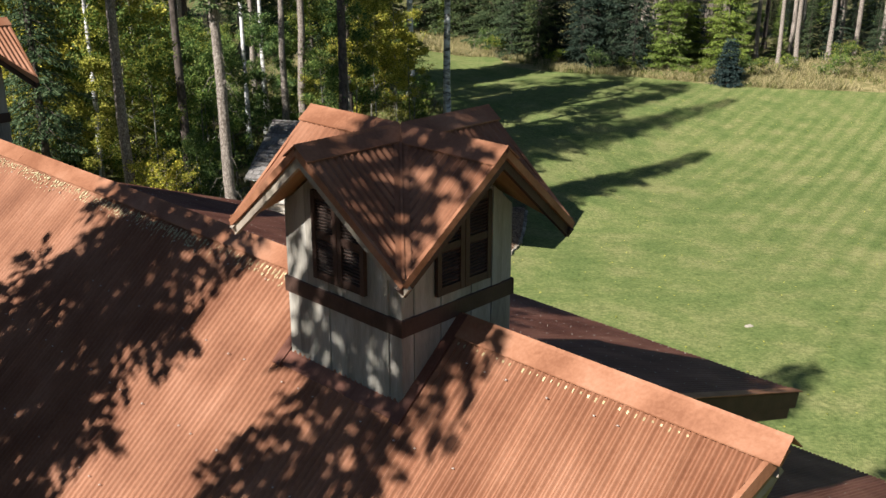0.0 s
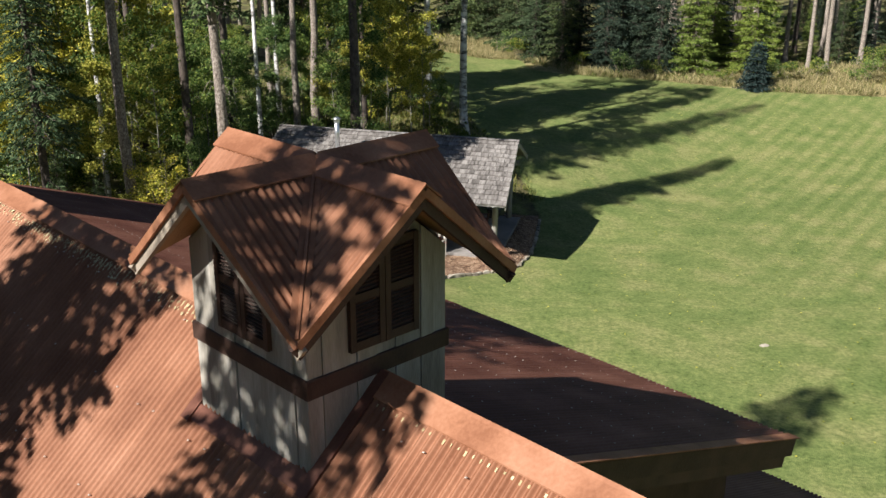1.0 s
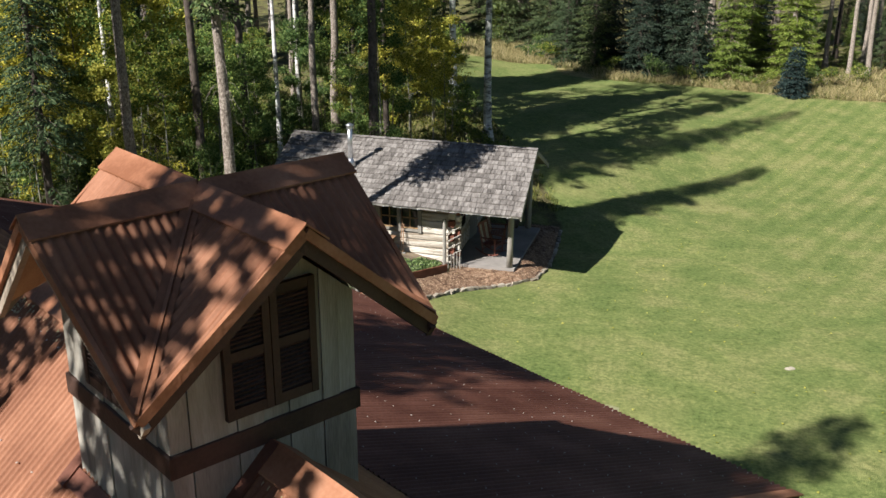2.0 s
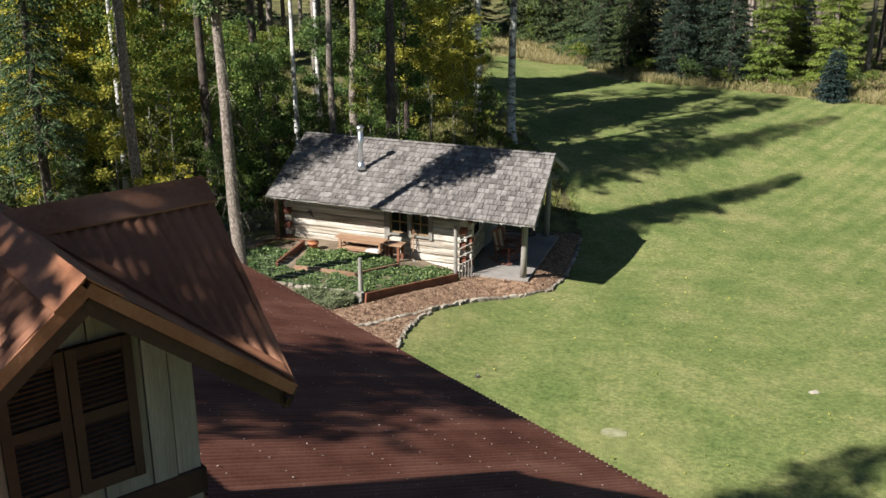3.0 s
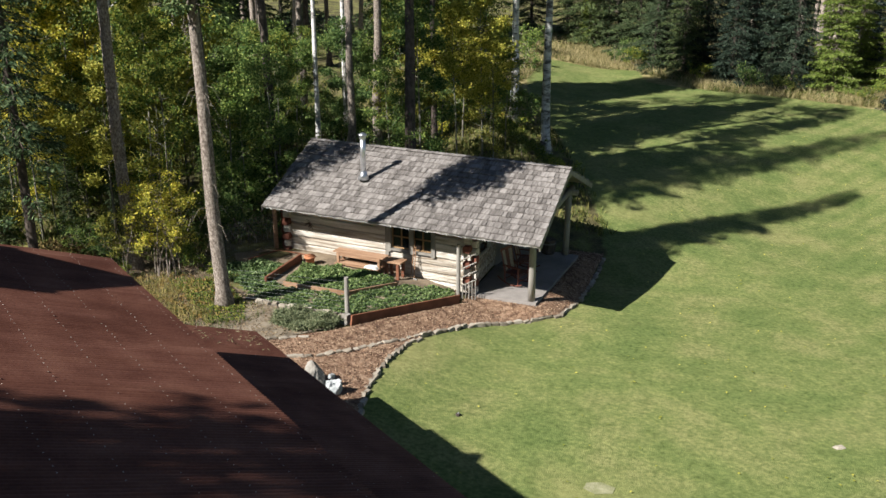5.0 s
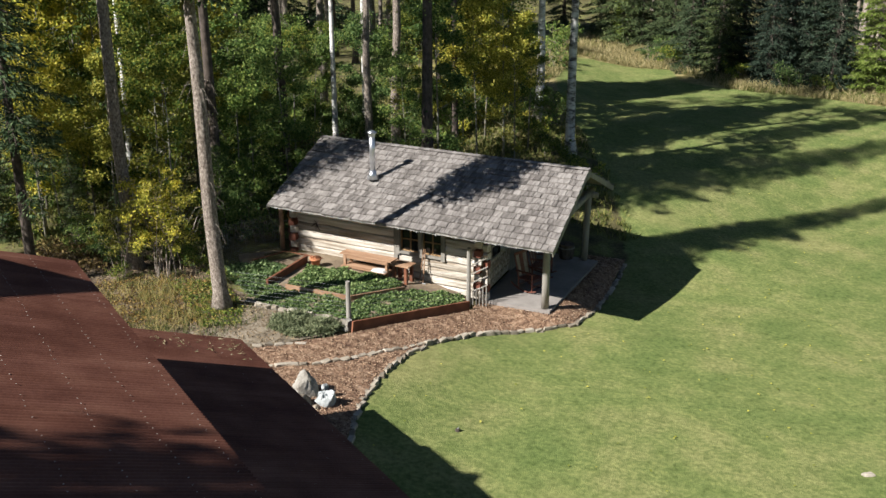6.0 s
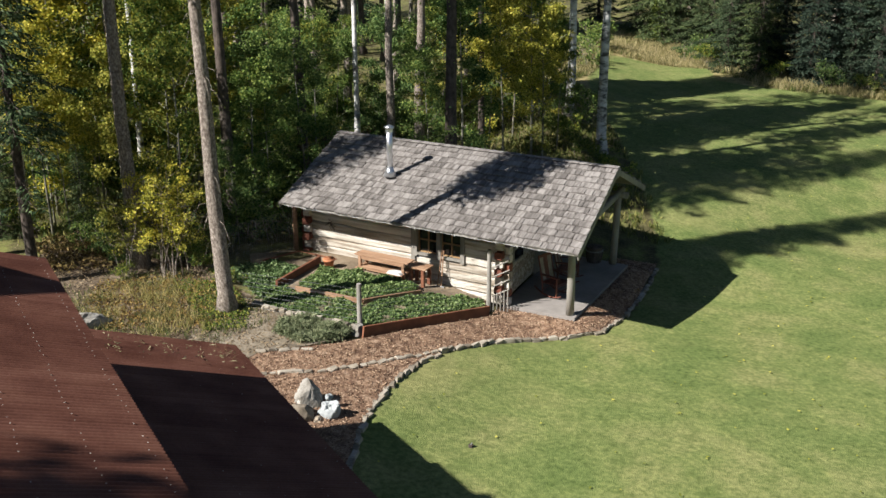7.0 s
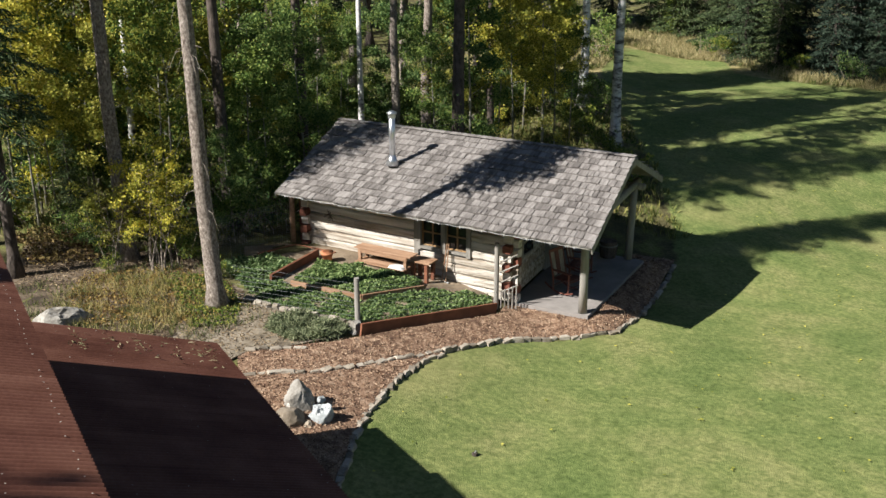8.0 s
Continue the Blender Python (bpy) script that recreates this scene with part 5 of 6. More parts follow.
# boulders
for x, y, z, sx, sy, sz, rx, mt, tp, lab in ((-2.95, 26.25, 0.12, 0.36, 0.32, 0.52, 3, "boulder", 0.42, "tall pale flat-topped boulder in the mulch"), (-2.88, 25.62, 0.08, 0.33, 0.28, 0.27, 0, "boulder_tan", 0.0, "rounded tan boulder in the mulch"),
                                           (-2.38, 26.02, 0.1, 0.27, 0.24, 0.25, 4, "boulder_blue", 0.0, "rounded blue-white boulder in the mulch"), (-2.52, 25.68, 0.03, 0.11, 0.1, 0.11, 0, "boulder_tan", 0.0, "small tan boulder in the mulch"),
                                           (-2.5, 26.28, 0.3, 0.075, 0.07, 0.08, 0, "boulder_blue", 0.0, "small white stone lying on a boulder"),
                                           (-9.7, 28.0, 0.12, 0.6, 0.42, 0.34, 5, "boulder", 0.0, "large white boulder by the house"), (-3.35, 30.25, 0.08, 0.2, 0.18, 0.2, 0, "boulder", 0.0, "white stone at the bed corner")):
    ob = new("boulder", stone_mesh(rr, sx * 1.12, sy * 1.12, sz * 1.05, M[mt], "boulder", 4, 0.5, tp))
    ob.matrix_basis = pose(x, y, ground(x, y) + z, rx, rx, rr.uniform(0, 90))
    tagged(ob, lab, "boulder", "boulders")
# fence posts and wires
posts = []
for x, y, h in ((-3.38, 30.42, 1.25), (-0.93, 33.95, 1.75)):
    ob = part("fence_post", Geo().tube([(0, 0, -0.2), (0, 0, h * 0.5), (0, 0, h)], [0.068, 0.064, 0.06], 10), M["grey_wood"], m=pose(x, y, ground(x, y)))
    tagged(ob, "weathered round fence post at the garden", "post", "garden posts")
    posts.append((x, y, h))
fence = thing("wire_fence", "thin wire deer fence round the garden", "fence")
for a, b in (((-6.85, 30.45, 1.2), posts[0]), (posts[0], posts[1])):
    for k in range(9):
        f = 0.18 + 0.115 * k
        part("wire", Geo().tube([(a[0], a[1], ground(a[0], a[1]) + f), (b[0], b[1], ground(b[0], b[1]) + f)], [0.0035, 0.0035], 3), M["wire"], fence)
net = thing("garden_net", "fine dark mesh deer net at the back of the garden", "fence")
na, nb = Vector((-8.55, 33.3, 0)), CABIN @ Vector(cb(C_LEFT - 0.42, C_WALL - 0.18, 0))
for k in range(22):
    z = 0.06 * k + 0.08
    part("net_wire", Geo().tube([(p.x, p.y, ground(p.x, p.y) + z) for p in (na, nb)], [0.0035, 0.0035], 3), M["wire"], net)
for k in range(34):
    p = na.lerp(nb, k / 33)
    part("net_wire", Geo().tube([(p.x, p.y, ground(p.x, p.y) + 0.05), (p.x, p.y, ground(p.x, p.y) + 1.35)], [0.0035, 0.0035], 3), M["wire"], net)
gate = thing("garden_gate", "small rustic pole gate beside the log wall", "gate", pose(-0.86, 33.98, ground(-0.9, 34) + 0.05))
for k in range(4):
    part("bar", Geo().tube([(0.02, 0, 0.35 + 0.28 * k), (0.5, -0.02, 0.62 + 0.28 * k)], [0.022, 0.02], 6), M["grey_wood"], gate)
for k in range(5):
    part("picket", Geo().tube([(0.06 + 0.1 * k, -0.02, -0.05), (0.06 + 0.1 * k, -0.02, 0.42 + 0.05 * k)], [0.02, 0.018], 6), M["grey_wood"], gate)

# litter lying on the porch roof
r = np.random.default_rng(91)
n = 130
fu, fv = -12.85 + r.normal(size=n) * 0.28, r.choice([7.4, 7.9, 8.3, 8.8, 9.2, 9.4], n) + r.normal(size=n) * 0.07
pts = [HOUSE @ Vector((u, v, LO_Z + 0.35 * (LO_EAVE - v) + 0.024)) for u, v in zip(fu, fv)]
w = r.normal(size=(n, 3)) * np.array([1, 1, 0.05])
me = leaf_mesh("roof_litter", [tuple(p) for p in pts], w, 0.10, 0.016, M["grass_dry"], r)
tagged(new("roof_litter", me), "dry needles and bits of bark lying on the porch roof", "litter", kind="stuff")


# ---------------------------------------------------------------- trees
def trunk_geo(h, r, rng, bend=0.3, n=10, taper=0.35, flare=1.35):
    pts, rad = [], []
    ph = rng.uniform(0, 6.28)
    for i in range(9):
        k = i / 8
        off = bend * math.sin(k * 2.2) * k
        pts.append((off * math.cos(ph) + rng.normal() * 0.015 * h / 10, off * math.sin(ph) + rng.normal() * 0.015 * h / 10, h * k - 0.25 * (i == 0)))
        rad.append(r * ((1 - k) + taper * k) * (flare if i == 0 else 1))
    # the butt swells towards the roots
    p1 = tuple(pts[0][i] + (pts[1][i] - pts[0][i]) * min(1.0, 0.85 / (h / 8)) for i in range(3)) if h > 8 else None
    if p1:
        pts.insert(1, p1)
        rad.insert(1, r * 1.0)
        rad[0] = r * (flare + 0.6)
    return Geo().tube(pts, rad, n), pts, rad


def on_trunk(pts, z):
    for a, b in zip(pts[:-1], pts[1:]):
        if a[2] <= z <= b[2]:
            k = (z - a[2]) / (b[2] - a[2])
            return np.array([a[0] + k * (b[0] - a[0]), a[1] + k * (b[1] - a[1]), z])
    return np.array(pts[-1])


def conifer(name, h, r, base, width, mat, bark, seed, label, dead=0, density=1.0, leaf=0.34, droop=0.35, sprays=16, fat=0.27, thin=0.0, heavy=None):
    """A spruce or pine: whorls of drooping boughs thick with needle sprays. base: height of the lowest living bough; heavy: the bearing of the fuller side."""
    rng = np.random.default_rng(seed)
    tree = thing(name, label, "tree", group="trees")
    g, pts, rad = trunk_geo(h, r, rng, 0.12 * h / 10, taper=0.06)
    twigs = Geo()
    for k in range(dead):
        z = rng.uniform(base * 0.25, base)
        p = on_trunk(pts, z)
        an, ln = rng.uniform(0, 6.28), rng.uniform(0.25, 0.8)
        d = np.array([math.cos(an), math.sin(an), 0])
        twigs.tube([p, p + d * ln * 0.5 + [0, 0, -0.08], p + d * ln * 0.85 + [0, 0, -0.7 * ln]], [0.009, 0.006, 0.002], 3, cap=False)
    part("trunk", g, M[bark], tree, smooth=True)
    g = Geo()
    C, W = [], []
    z = base
    while z < h - 0.2:
        k = (z - base) / (h - base)
        reach = width * (1 - k) ** 0.8 * rng.uniform(0.75, 1.15) + 0.2
        if base > 6 and h > 20:
            reach *= 0.5 + 0.5 * sm(0.0, 0.25, k)
        nb = max(3, int(round(5.0 * density)))
        if z < thin:
            nb, reach = 3, reach * 0.8
        a0 = rng.uniform(0, 6.28)
        for b in range(nb):
            an = a0 + b * 6.283 / nb + rng.normal() * 0.3
            rb = reach * rng.uniform(0.5, 1.15)
            if heavy is not None:
                rb = rb * (1 + 0.72 * math.cos(an - heavy)) + 0.1
            d = np.array([math.cos(an), math.sin(an), 0.0])
            s = np.array([-d[1], d[0], 0.0])
            p = on_trunk(pts, min(z + rng.uniform(-0.18, 0.18), h - 0.1))
            dr = droop * rng.uniform(0.6, 1.3)
            # side twigs fan out from the bough and carry the sprays
            step = 3.4 / sprays
            nt = max(3, int(rb / step))
            f = np.linspace(0.15, 1.0, nt) + rng.normal(size=nt) * 0.02
            side = np.where(np.arange(nt) % 2 == 0, 1.0, -1.0)
            ln = (0.42 * rb * (1.08 - f) + 0.12) * rng.uniform(0.6, 1.2, nt)
            per = max(2, int(round(2.6 * rb * 0.3 / leaf)))
            e = np.tile(np.linspace(0.1, 1.0, per), (nt, 1)) * ln[:, None]
            axis_ = p + np.outer(f * rb, d)
            axis_[:, 2] += -dr * rb * f ** 1.3 + 0.3 * dr * rb * f ** 3
            way = d * 0.62 + np.outer(side * 0.78, s)
            q = (axis_[:, None, :] + way[:, None, :] * e[:, :, None]).reshape(-1, 3)
            q[:, 2] -= (0.28 * e).reshape(-1)
            q += rng.normal(size=q.shape) * 0.03
            w = np.repeat(way, per, 0) + rng.normal(size=q.shape) * 0.28
            w[:, 2] -= 0.22
            C.append(q)
            W.append(w)
            if rb > 0.8:
                g.tube([p, p + d * rb * 0.5 + [0, 0, -dr * rb * 0.36], p + d * rb * 0.95 + [0, 0, -dr * rb * 0.66]], [0.026, 0.015, 0.005], 3, cap=False)
        z += rng.uniform(0.3, 0.55) * (1.5 if z < thin else 1.0) / density ** 0.5 * (1.0 if h > 8 else 0.55)
    part("bough_wood", g.add(twigs.v, twigs.f), M[bark], tree, kind="stuff")
    me = leaf_mesh("crown", np.concatenate(C), np.concatenate(W), leaf, leaf * fat, M[mat], rng, 0.2, 0.35)
    part("crown", me, None, tree)
    return tree


def broadleaf(name, h, r, base, width, mat, bark, seed, label, leaves=4000, size=0.12, stems=1, clump=0.55, limbs=3.2):
    """An aspen, birch or sapling: stems with limbs, and leaves in loose clumps round the twigs."""
    rng = np.random.default_rng(seed)
    tree = thing(name, label, "tree" if h > 2.5 else "bush", group="trees" if h > 2.5 else "bushes")
    g, wood = Geo(), Geo()
    tips = []
    for s in range(stems):
        g1, pts, rad = trunk_geo(h * rng.uniform(0.8, 1.0), r, rng, 0.25 if stems == 1 else 0.8, n=8 if r > 0.06 else 5, taper=0.12, flare=1.25)
        ox, oy = (0, 0) if stems == 1 else (rng.normal() * 0.35, rng.normal() * 0.35)
        g.add([(x + ox, y + oy, z) for x, y, z in g1.v], g1.f)
        hh = pts[-1][2]
        nl = int((hh - base) * limbs) + 4
        for k in range(nl):
            z = base + (hh - base) * rng.random() ** 0.85
            p = on_trunk(pts, z) + np.array([ox, oy, 0])
            kk = (z - base) / max(0.1, hh - base)
            ln = width * (0.45 + 1.1 * math.sin(math.pi * min(0.97, kk * 0.85 + 0.12))) * rng.uniform(0.45, 1.0)
            an = rng.uniform(0, 6.28)
            d = np.array([math.cos(an), math.sin(an), rng.uniform(0.15, 0.8)])
            e = p + d * ln
            wood.tube([p, p + d * ln * 0.5 + [0, 0, -0.04], e], [max(0.008, r * 0.22), max(0.006, r * 0.13), 0.004], 3, cap=False)
            for q in (0.55, 0.8, 1.0):
                tips.append(p + d * ln * q)
    tips = np.array(tips)
    load = rng.gamma(0.9, 1.0, len(tips)) + 0.08
    pick = tips[rng.choice(len(tips), size=leaves, p=load / load.sum())]
    c = pick + rng.normal(size=(leaves, 3)) * clump * np.array([1, 1, 0.75]) * width * 0.33
    w = rng.normal(size=(leaves, 3))
    w[:, 2] -= 0.5
    if stems == 1:
        part("trunk", g, M[bark], tree, smooth=True)
        part("twig_wood", wood, M[bark], tree, kind="stuff")
    else:
        part("stem_wood", g.add(wood.v, wood.f), M[bark], tree, kind="stuff")
    part("crown", leaf_mesh("crown", c, w, size, size * 0.85, M[mat], rng, 0.0, 0.25), None, tree)
    return tree


protos = {}


def plant(kind, x, y, s=1.0, rot=None, sink=0.0, lean=(0, 0)):
    """Sets the first of a kind, then copies of it, on the ground."""
    rot = (x * 57.3 + y * 31.7) % 360 if rot is None else rot
    m = pose(x, y, ground(x, y) - sink, lean[0], lean[1], rot) @ Matrix.Diagonal((s, s, s, 1))
    if kind not in protos:
        protos[kind] = MAKE[kind]()
        protos[kind].matrix_basis = m
        return protos[kind]
    src = protos[kind]
    keep = src.matrix_basis.copy()
    src.matrix_basis = Matrix.Identity(4)
    ob = copy_thing(src, m)
    src.matrix_basis = keep
    return ob


MAKE = {
    "pine_a": lambda: conifer("pine_tree", 24.3, 0.205, 8.5, 1.12, "needle_lit", "bark_pine", 1, "tall pine with bare grey-brown trunk and dead twigs", 46, 1.6, 0.17, 0.25, 62, 0.42, heavy=-1.11),
    "pine_b": lambda: conifer("pine_tree", 22.0, 0.20, 11.5, 2.1, "needle", "bark_pine", 2, "tall slender pine with bare trunk and high crown", 26, 1.1, 0.36, 0.35, 30, 0.55),
    "pine_dark": lambda: conifer("pine_tree", 24.0, 0.20, 11.0, 2.2, "needle", "bark_dark", 3, "tall pine with dark bare trunk", 14, 1.1, 0.36, 0.35, 30, 0.55),
    "pine_slim": lambda: conifer("pine_tree", 24.0, 0.24, 14.0, 1.25, "needle", "bark_dark", 33, "slim pine with dark bare trunk and short crown", 14, 1.1, 0.36, 0.35, 26, 0.5),
    "pine_far": lambda: conifer("pine_tree", 21.0, 0.19, 11.0, 1.7, "needle", "bark_pine", 4, "distant pine with bare sunlit trunk", 8, 0.8, 0.36, 0.35, 20),
    "pine_tall": lambda: conifer("pine_tree", 35.5, 0.20, 10.6, 2.4, "needle", "bark_pine", 18, "very tall pine with scaly trunk and sparse lower boughs", 26, 1.0, 0.28, 0.3, 32, 0.45, 13.0),
    "spruce_a": lambda: conifer("spruce_tree", 15.0, 0.2, 0.6, 2.7, "needle_far", "bark_dark", 5, "dense dark green spruce with boughs to the ground", 0, 1.3, 0.22, 0.4, 36, 0.34),
    "spruce_b": lambda: conifer("spruce_tree", 11.0, 0.16, 0.4, 2.1, "needle_far", "bark_dark", 6, "dense green spruce at the wood's edge", 0, 1.3, 0.2, 0.38, 38, 0.34),
    "spruce_dark": lambda: conifer("spruce_tree", 14.0, 0.19, 0.5, 2.5, "needle_dark", "bark_dark", 21, "dark blue-green spruce with boughs to the ground", 0, 1.3, 0.22, 0.42, 36, 0.32),
    "spruce_c": lambda: conifer("spruce_tree", 13.0, 0.17, 0.6, 2.4, "needle", "bark_dark", 19, "dark spruce filling in the woods", 0, 1.1, 0.32, 0.38, 20, 0.3),
    "spruce_left": lambda: conifer("spruce_tree", 22.0, 0.16, 2.6, 1.3, "needle_lit", "bark_dark", 15, "spruce with layered drooping boughs", 12, 1.45, 0.17, 0.5, 66, 0.26, 4.0),
    "larch": lambda: conifer("larch_tree", 10.5, 0.13, 0.5, 1.8, "needle_light", "bark_pine", 7, "bright yellow-green sunlit young conifer", 0, 1.5, 0.16, 0.24, 52, 0.4),
    "blue_spruce": lambda: conifer("blue_spruce", 3.6, 0.07, 0.1, 1.1, "needle_blue", "bark_dark", 8, "small rounded blue spruce on the lawn's edge", 0, 2.2, 0.17, 0.12, 46, 0.45),
    "birch": lambda: broadleaf("birch_tree", 19.0, 0.225, 8.5, 1.7, "leaf_green", "bark_birch", 9, "tall white-barked aspen with high crown", 3600, 0.17),
    "birch_b": lambda: broadleaf("birch_tree", 17.0, 0.13, 7.0, 1.5, "leaf_mixed", "bark_birch", 10, "slender white-barked aspen with turning leaves", 3400, 0.16),
    "sapling_g": lambda: broadleaf("aspen_sapling", 6.5, 0.045, 0.6, 1.1, "leaf_green", "bark_sapling", 11, "slender green aspen sapling in the understorey", 9000, 0.076, clump=0.4, limbs=4.5),
    "sapling_m": lambda: broadleaf("aspen_sapling", 7.5, 0.045, 0.7, 1.1, "leaf_mixed", "bark_sapling", 12, "slender aspen sapling with yellow-green leaves", 9000, 0.076, clump=0.4, limbs=4.5),
    "sapling_y": lambda: broadleaf("aspen_sapling", 5.5, 0.04, 0.6, 1.0, "leaf_yellow", "bark_sapling", 13, "aspen sapling with yellow autumn leaves", 6500, 0.075, clump=0.38, limbs=4.5),
    "shrub_y": lambda: broadleaf("yellow_shrub", 3.8, 0.028, 0.9, 0.75, "leaf_yellow", "bark_pine", 14, "multi-stemmed shrub with bright yellow autumn leaves", 3200, 0.08, 6, 0.38),
    "bush_g": lambda: broadleaf("green_bush", 1.9, 0.02, 0.15, 0.6, "leaf_green", "bark_pine", 16, "low green bush on the forest floor", 1300, 0.105, 5),
    "bush_m": lambda: broadleaf("green_bush", 1.5, 0.02, 0.1, 0.6, "leaf_mixed", "bark_pine", 17, "low yellow-green bush on the forest floor", 1300, 0.105, 5),
}
# trees that stand out
plant("pine_a", -6.95, 30.25, 1.0, 20, 0.1, (0, -1.2))
plant("pine_tall", -10.95, 32.8, 1.0, 60, 0.1, (0, -1.6))
plant("pine_dark", -10.14, 36.7, 1.0, 200)
plant("spruce_left", -12.97, 30.6, 0.95, 10)
# unseen spruce, added to shade the soil left of the garden
plant("spruce_left", -22.0, 23.3, 0.9, 70)
plant("spruce_left", -16.6, 31.6, 0.95, 130)
plant("spruce_b", -17.0, 34.2, 0.5, 30)
plant("spruce_b", -14.9, 35.6, 0.3, 80)
plant("spruce_b", -13.6, 36.3, 0.22, 10)
plant("sapling_m", -15.2, 38.6, 1.5, 250)
plant("sapling_y", -12.4, 37.4, 1.1, 20)
plant("sapling_m", -16.4, 38.5, 1.4, 90)
plant("sapling_y", -17.5, 36.2, 1.4, 10)
for x, y, s in ((-16.2, 37.2, 1.5), (-14.6, 39.4, 1.6), (-17.2, 40.2, 1.7), (-12.9, 40.6, 1.5), (-18.6, 38.0, 1.6), (-6.3, 47.5, 0.9)):
    plant("sapling_y", x, y, s)
plant("birch_b", -13.75, 37.4, 1.0, 0)
plant("pine_slim", -4.82, 43.97, 1.0, 0)
plant("pine_slim", -9.88, 41.8, 0.9, 90)
plant("birch", -2.31, 56.1, 1.0, 40)
plant("birch", -0.2, 51.5, 1.0, 150)
for x, y, s in ((-0.9, 50.5, 0.6), (-0.2, 50.3, 0.5), (-1.6, 51.8, 0.7), (-1.7, 55.4, 0.8), (-3.0, 55.7, 0.9), (0.6, 48.2, 0.6), (1.2, 45.6, 0.7)):
    plant("bush_m" if s < 0.75 else "bush_g", x, y, s)
plant("sapling_y", -3.1, 53.4, 0.95, 10)
plant("sapling_y", -4.3, 52.4, 1.3, 60)
plant("sapling_y", -4.9, 50.4, 1.2, 110)
plant("sapling_m", -1.9, 50.2, 0.7, 80)
for x, y, s in ((-2.7, 48.6, 1.3), (-3.6, 47.4, 1.15), (-2.0, 47.4, 0.95)):
    plant("sapling_y", x, y, s)
plant("birch_b", -10.0, 47.8, 1.05, 80)
plant("birch_b", -9.8, 51.3, 1.1, 210)
for x, y, s in ((-11.7, 32.9, 0.5), (-8.8, 33.0, 0.45), (-9.9, 33.4, 0.55), (-12.6, 33.4, 0.6), (-7.9, 32.3, 0.35), (-11.0, 31.6, 0.3), (-13.6, 34.0, 0.6)):
    plant("bush_g" if s > 0.48 else "bush_m", x, y, s)
plant("sapling_g", -9.4, 35.7, 0.6, 40)
plant("bush_g", -8.8, 36.5, 0.9, 60)
plant("bush_g", -9.9, 37.7, 1.1, 140)
plant("shrub_y", -10.2, 32.6, 0.9, 40)
plant("shrub_y", -9.5, 32.3, 0.78, 190)
plant("shrub_y", -10.9, 32.1, 0.62, 280)
plant("blue_spruce", 18.95, 67.6, 0.92, 0)
plant("larch", 15.6, 71.9, 1.0, 0)
plant("larch", 20.1, 73.4, 1.15, 90)
plant("larch", 17.6, 75.5, 0.9, 200)
plant("larch", -0.6, 86.5, 0.55, 30)
plant("larch", 36.0, 71.0, 0.5, 30)
for x, y, s in ((23.3, 76.4, 1.0), (24.3, 74.0, 0.9), (25.5, 73.8, 1.0), (28.8, 76.2, 1.05), (21.8, 92.0, 1.0), (19.4, 81.0, 1.0), (26.8, 79.0, 1.0), (31.0, 80.0, 1.0), (33.0, 77.0, 0.9), (16.8, 84.0, 1.0), (29.9, 86.0, 1.1), (36.5, 84.0, 1.0), (6.5, 93.0, 1.0), (1.5, 96.0, 1.0), (34.8, 90.0, 1.0), (41.0, 80.0, 1.0)):
    plant("pine_far", x, y, s)
for x, y, s in ((10.9, 75.0, 1.05), (8.0, 77.5, 1.1), (5.4, 79.0, 0.9), (12.6, 78.0, 1.2), (3.4, 83.0, 0.8), (13.4, 73.0, 0.8), (18.6, 80.0, 0.9)):
    plant("spruce_dark" if x > 7 else "spruce_a", x, y, s)
for x, y, s in ((6.6, 75.9, 0.9), (9.6, 73.6, 0.8), (4.6, 77.2, 0.7), (12.0, 73.9, 0.75), (27.3, 76.5, 0.5), (31.6, 74.5, 0.45), (1.0, 86.0, 0.8), (-2.6, 90.5, 0.8), (2.4, 89.5, 0.9), (-5.8, 92.0, 1.0), (4.6, 88.0, 0.9), (-0.8, 94.5, 1.0)):
    plant("spruce_dark" if 7 < x < 13 else "spruce_b", x, y, s * (0.85 if 7 < x < 13 else 1))
# trees added in the wood so that their shadows band the far lawn
for x, y, k, q in ((-11.5, 57.5, "pine_b", 0.95), (-8.4, 59.8, "pine_dark", 0.8), (-13.0, 54.2, "pine_b", 1.05), (-7.2, 63.2, "spruce_c", 0.8), (-6.8, 60.6, "spruce_c", 0.9)):
    plant(k, x, y, q)
# the woods
rng = np.random.default_rng(77)
clear = [(-3.0, 25), (-3.6, 36.5), (-2.2, 44), (-1.6, 50), (-1.5, 55), (-4.0, 62), (-5.2, 70), (-5.2, 100), (60, 100), (60, 20)]
cabin_zone = [(-9.8, 33.0), (3.5, 31), (4.5, 41), (-7.0, 43.0)]
taken = []


def room(x, y, gap):
    return all((x - a) ** 2 + (y - b) ** 2 > gap * gap for a, b in taken)


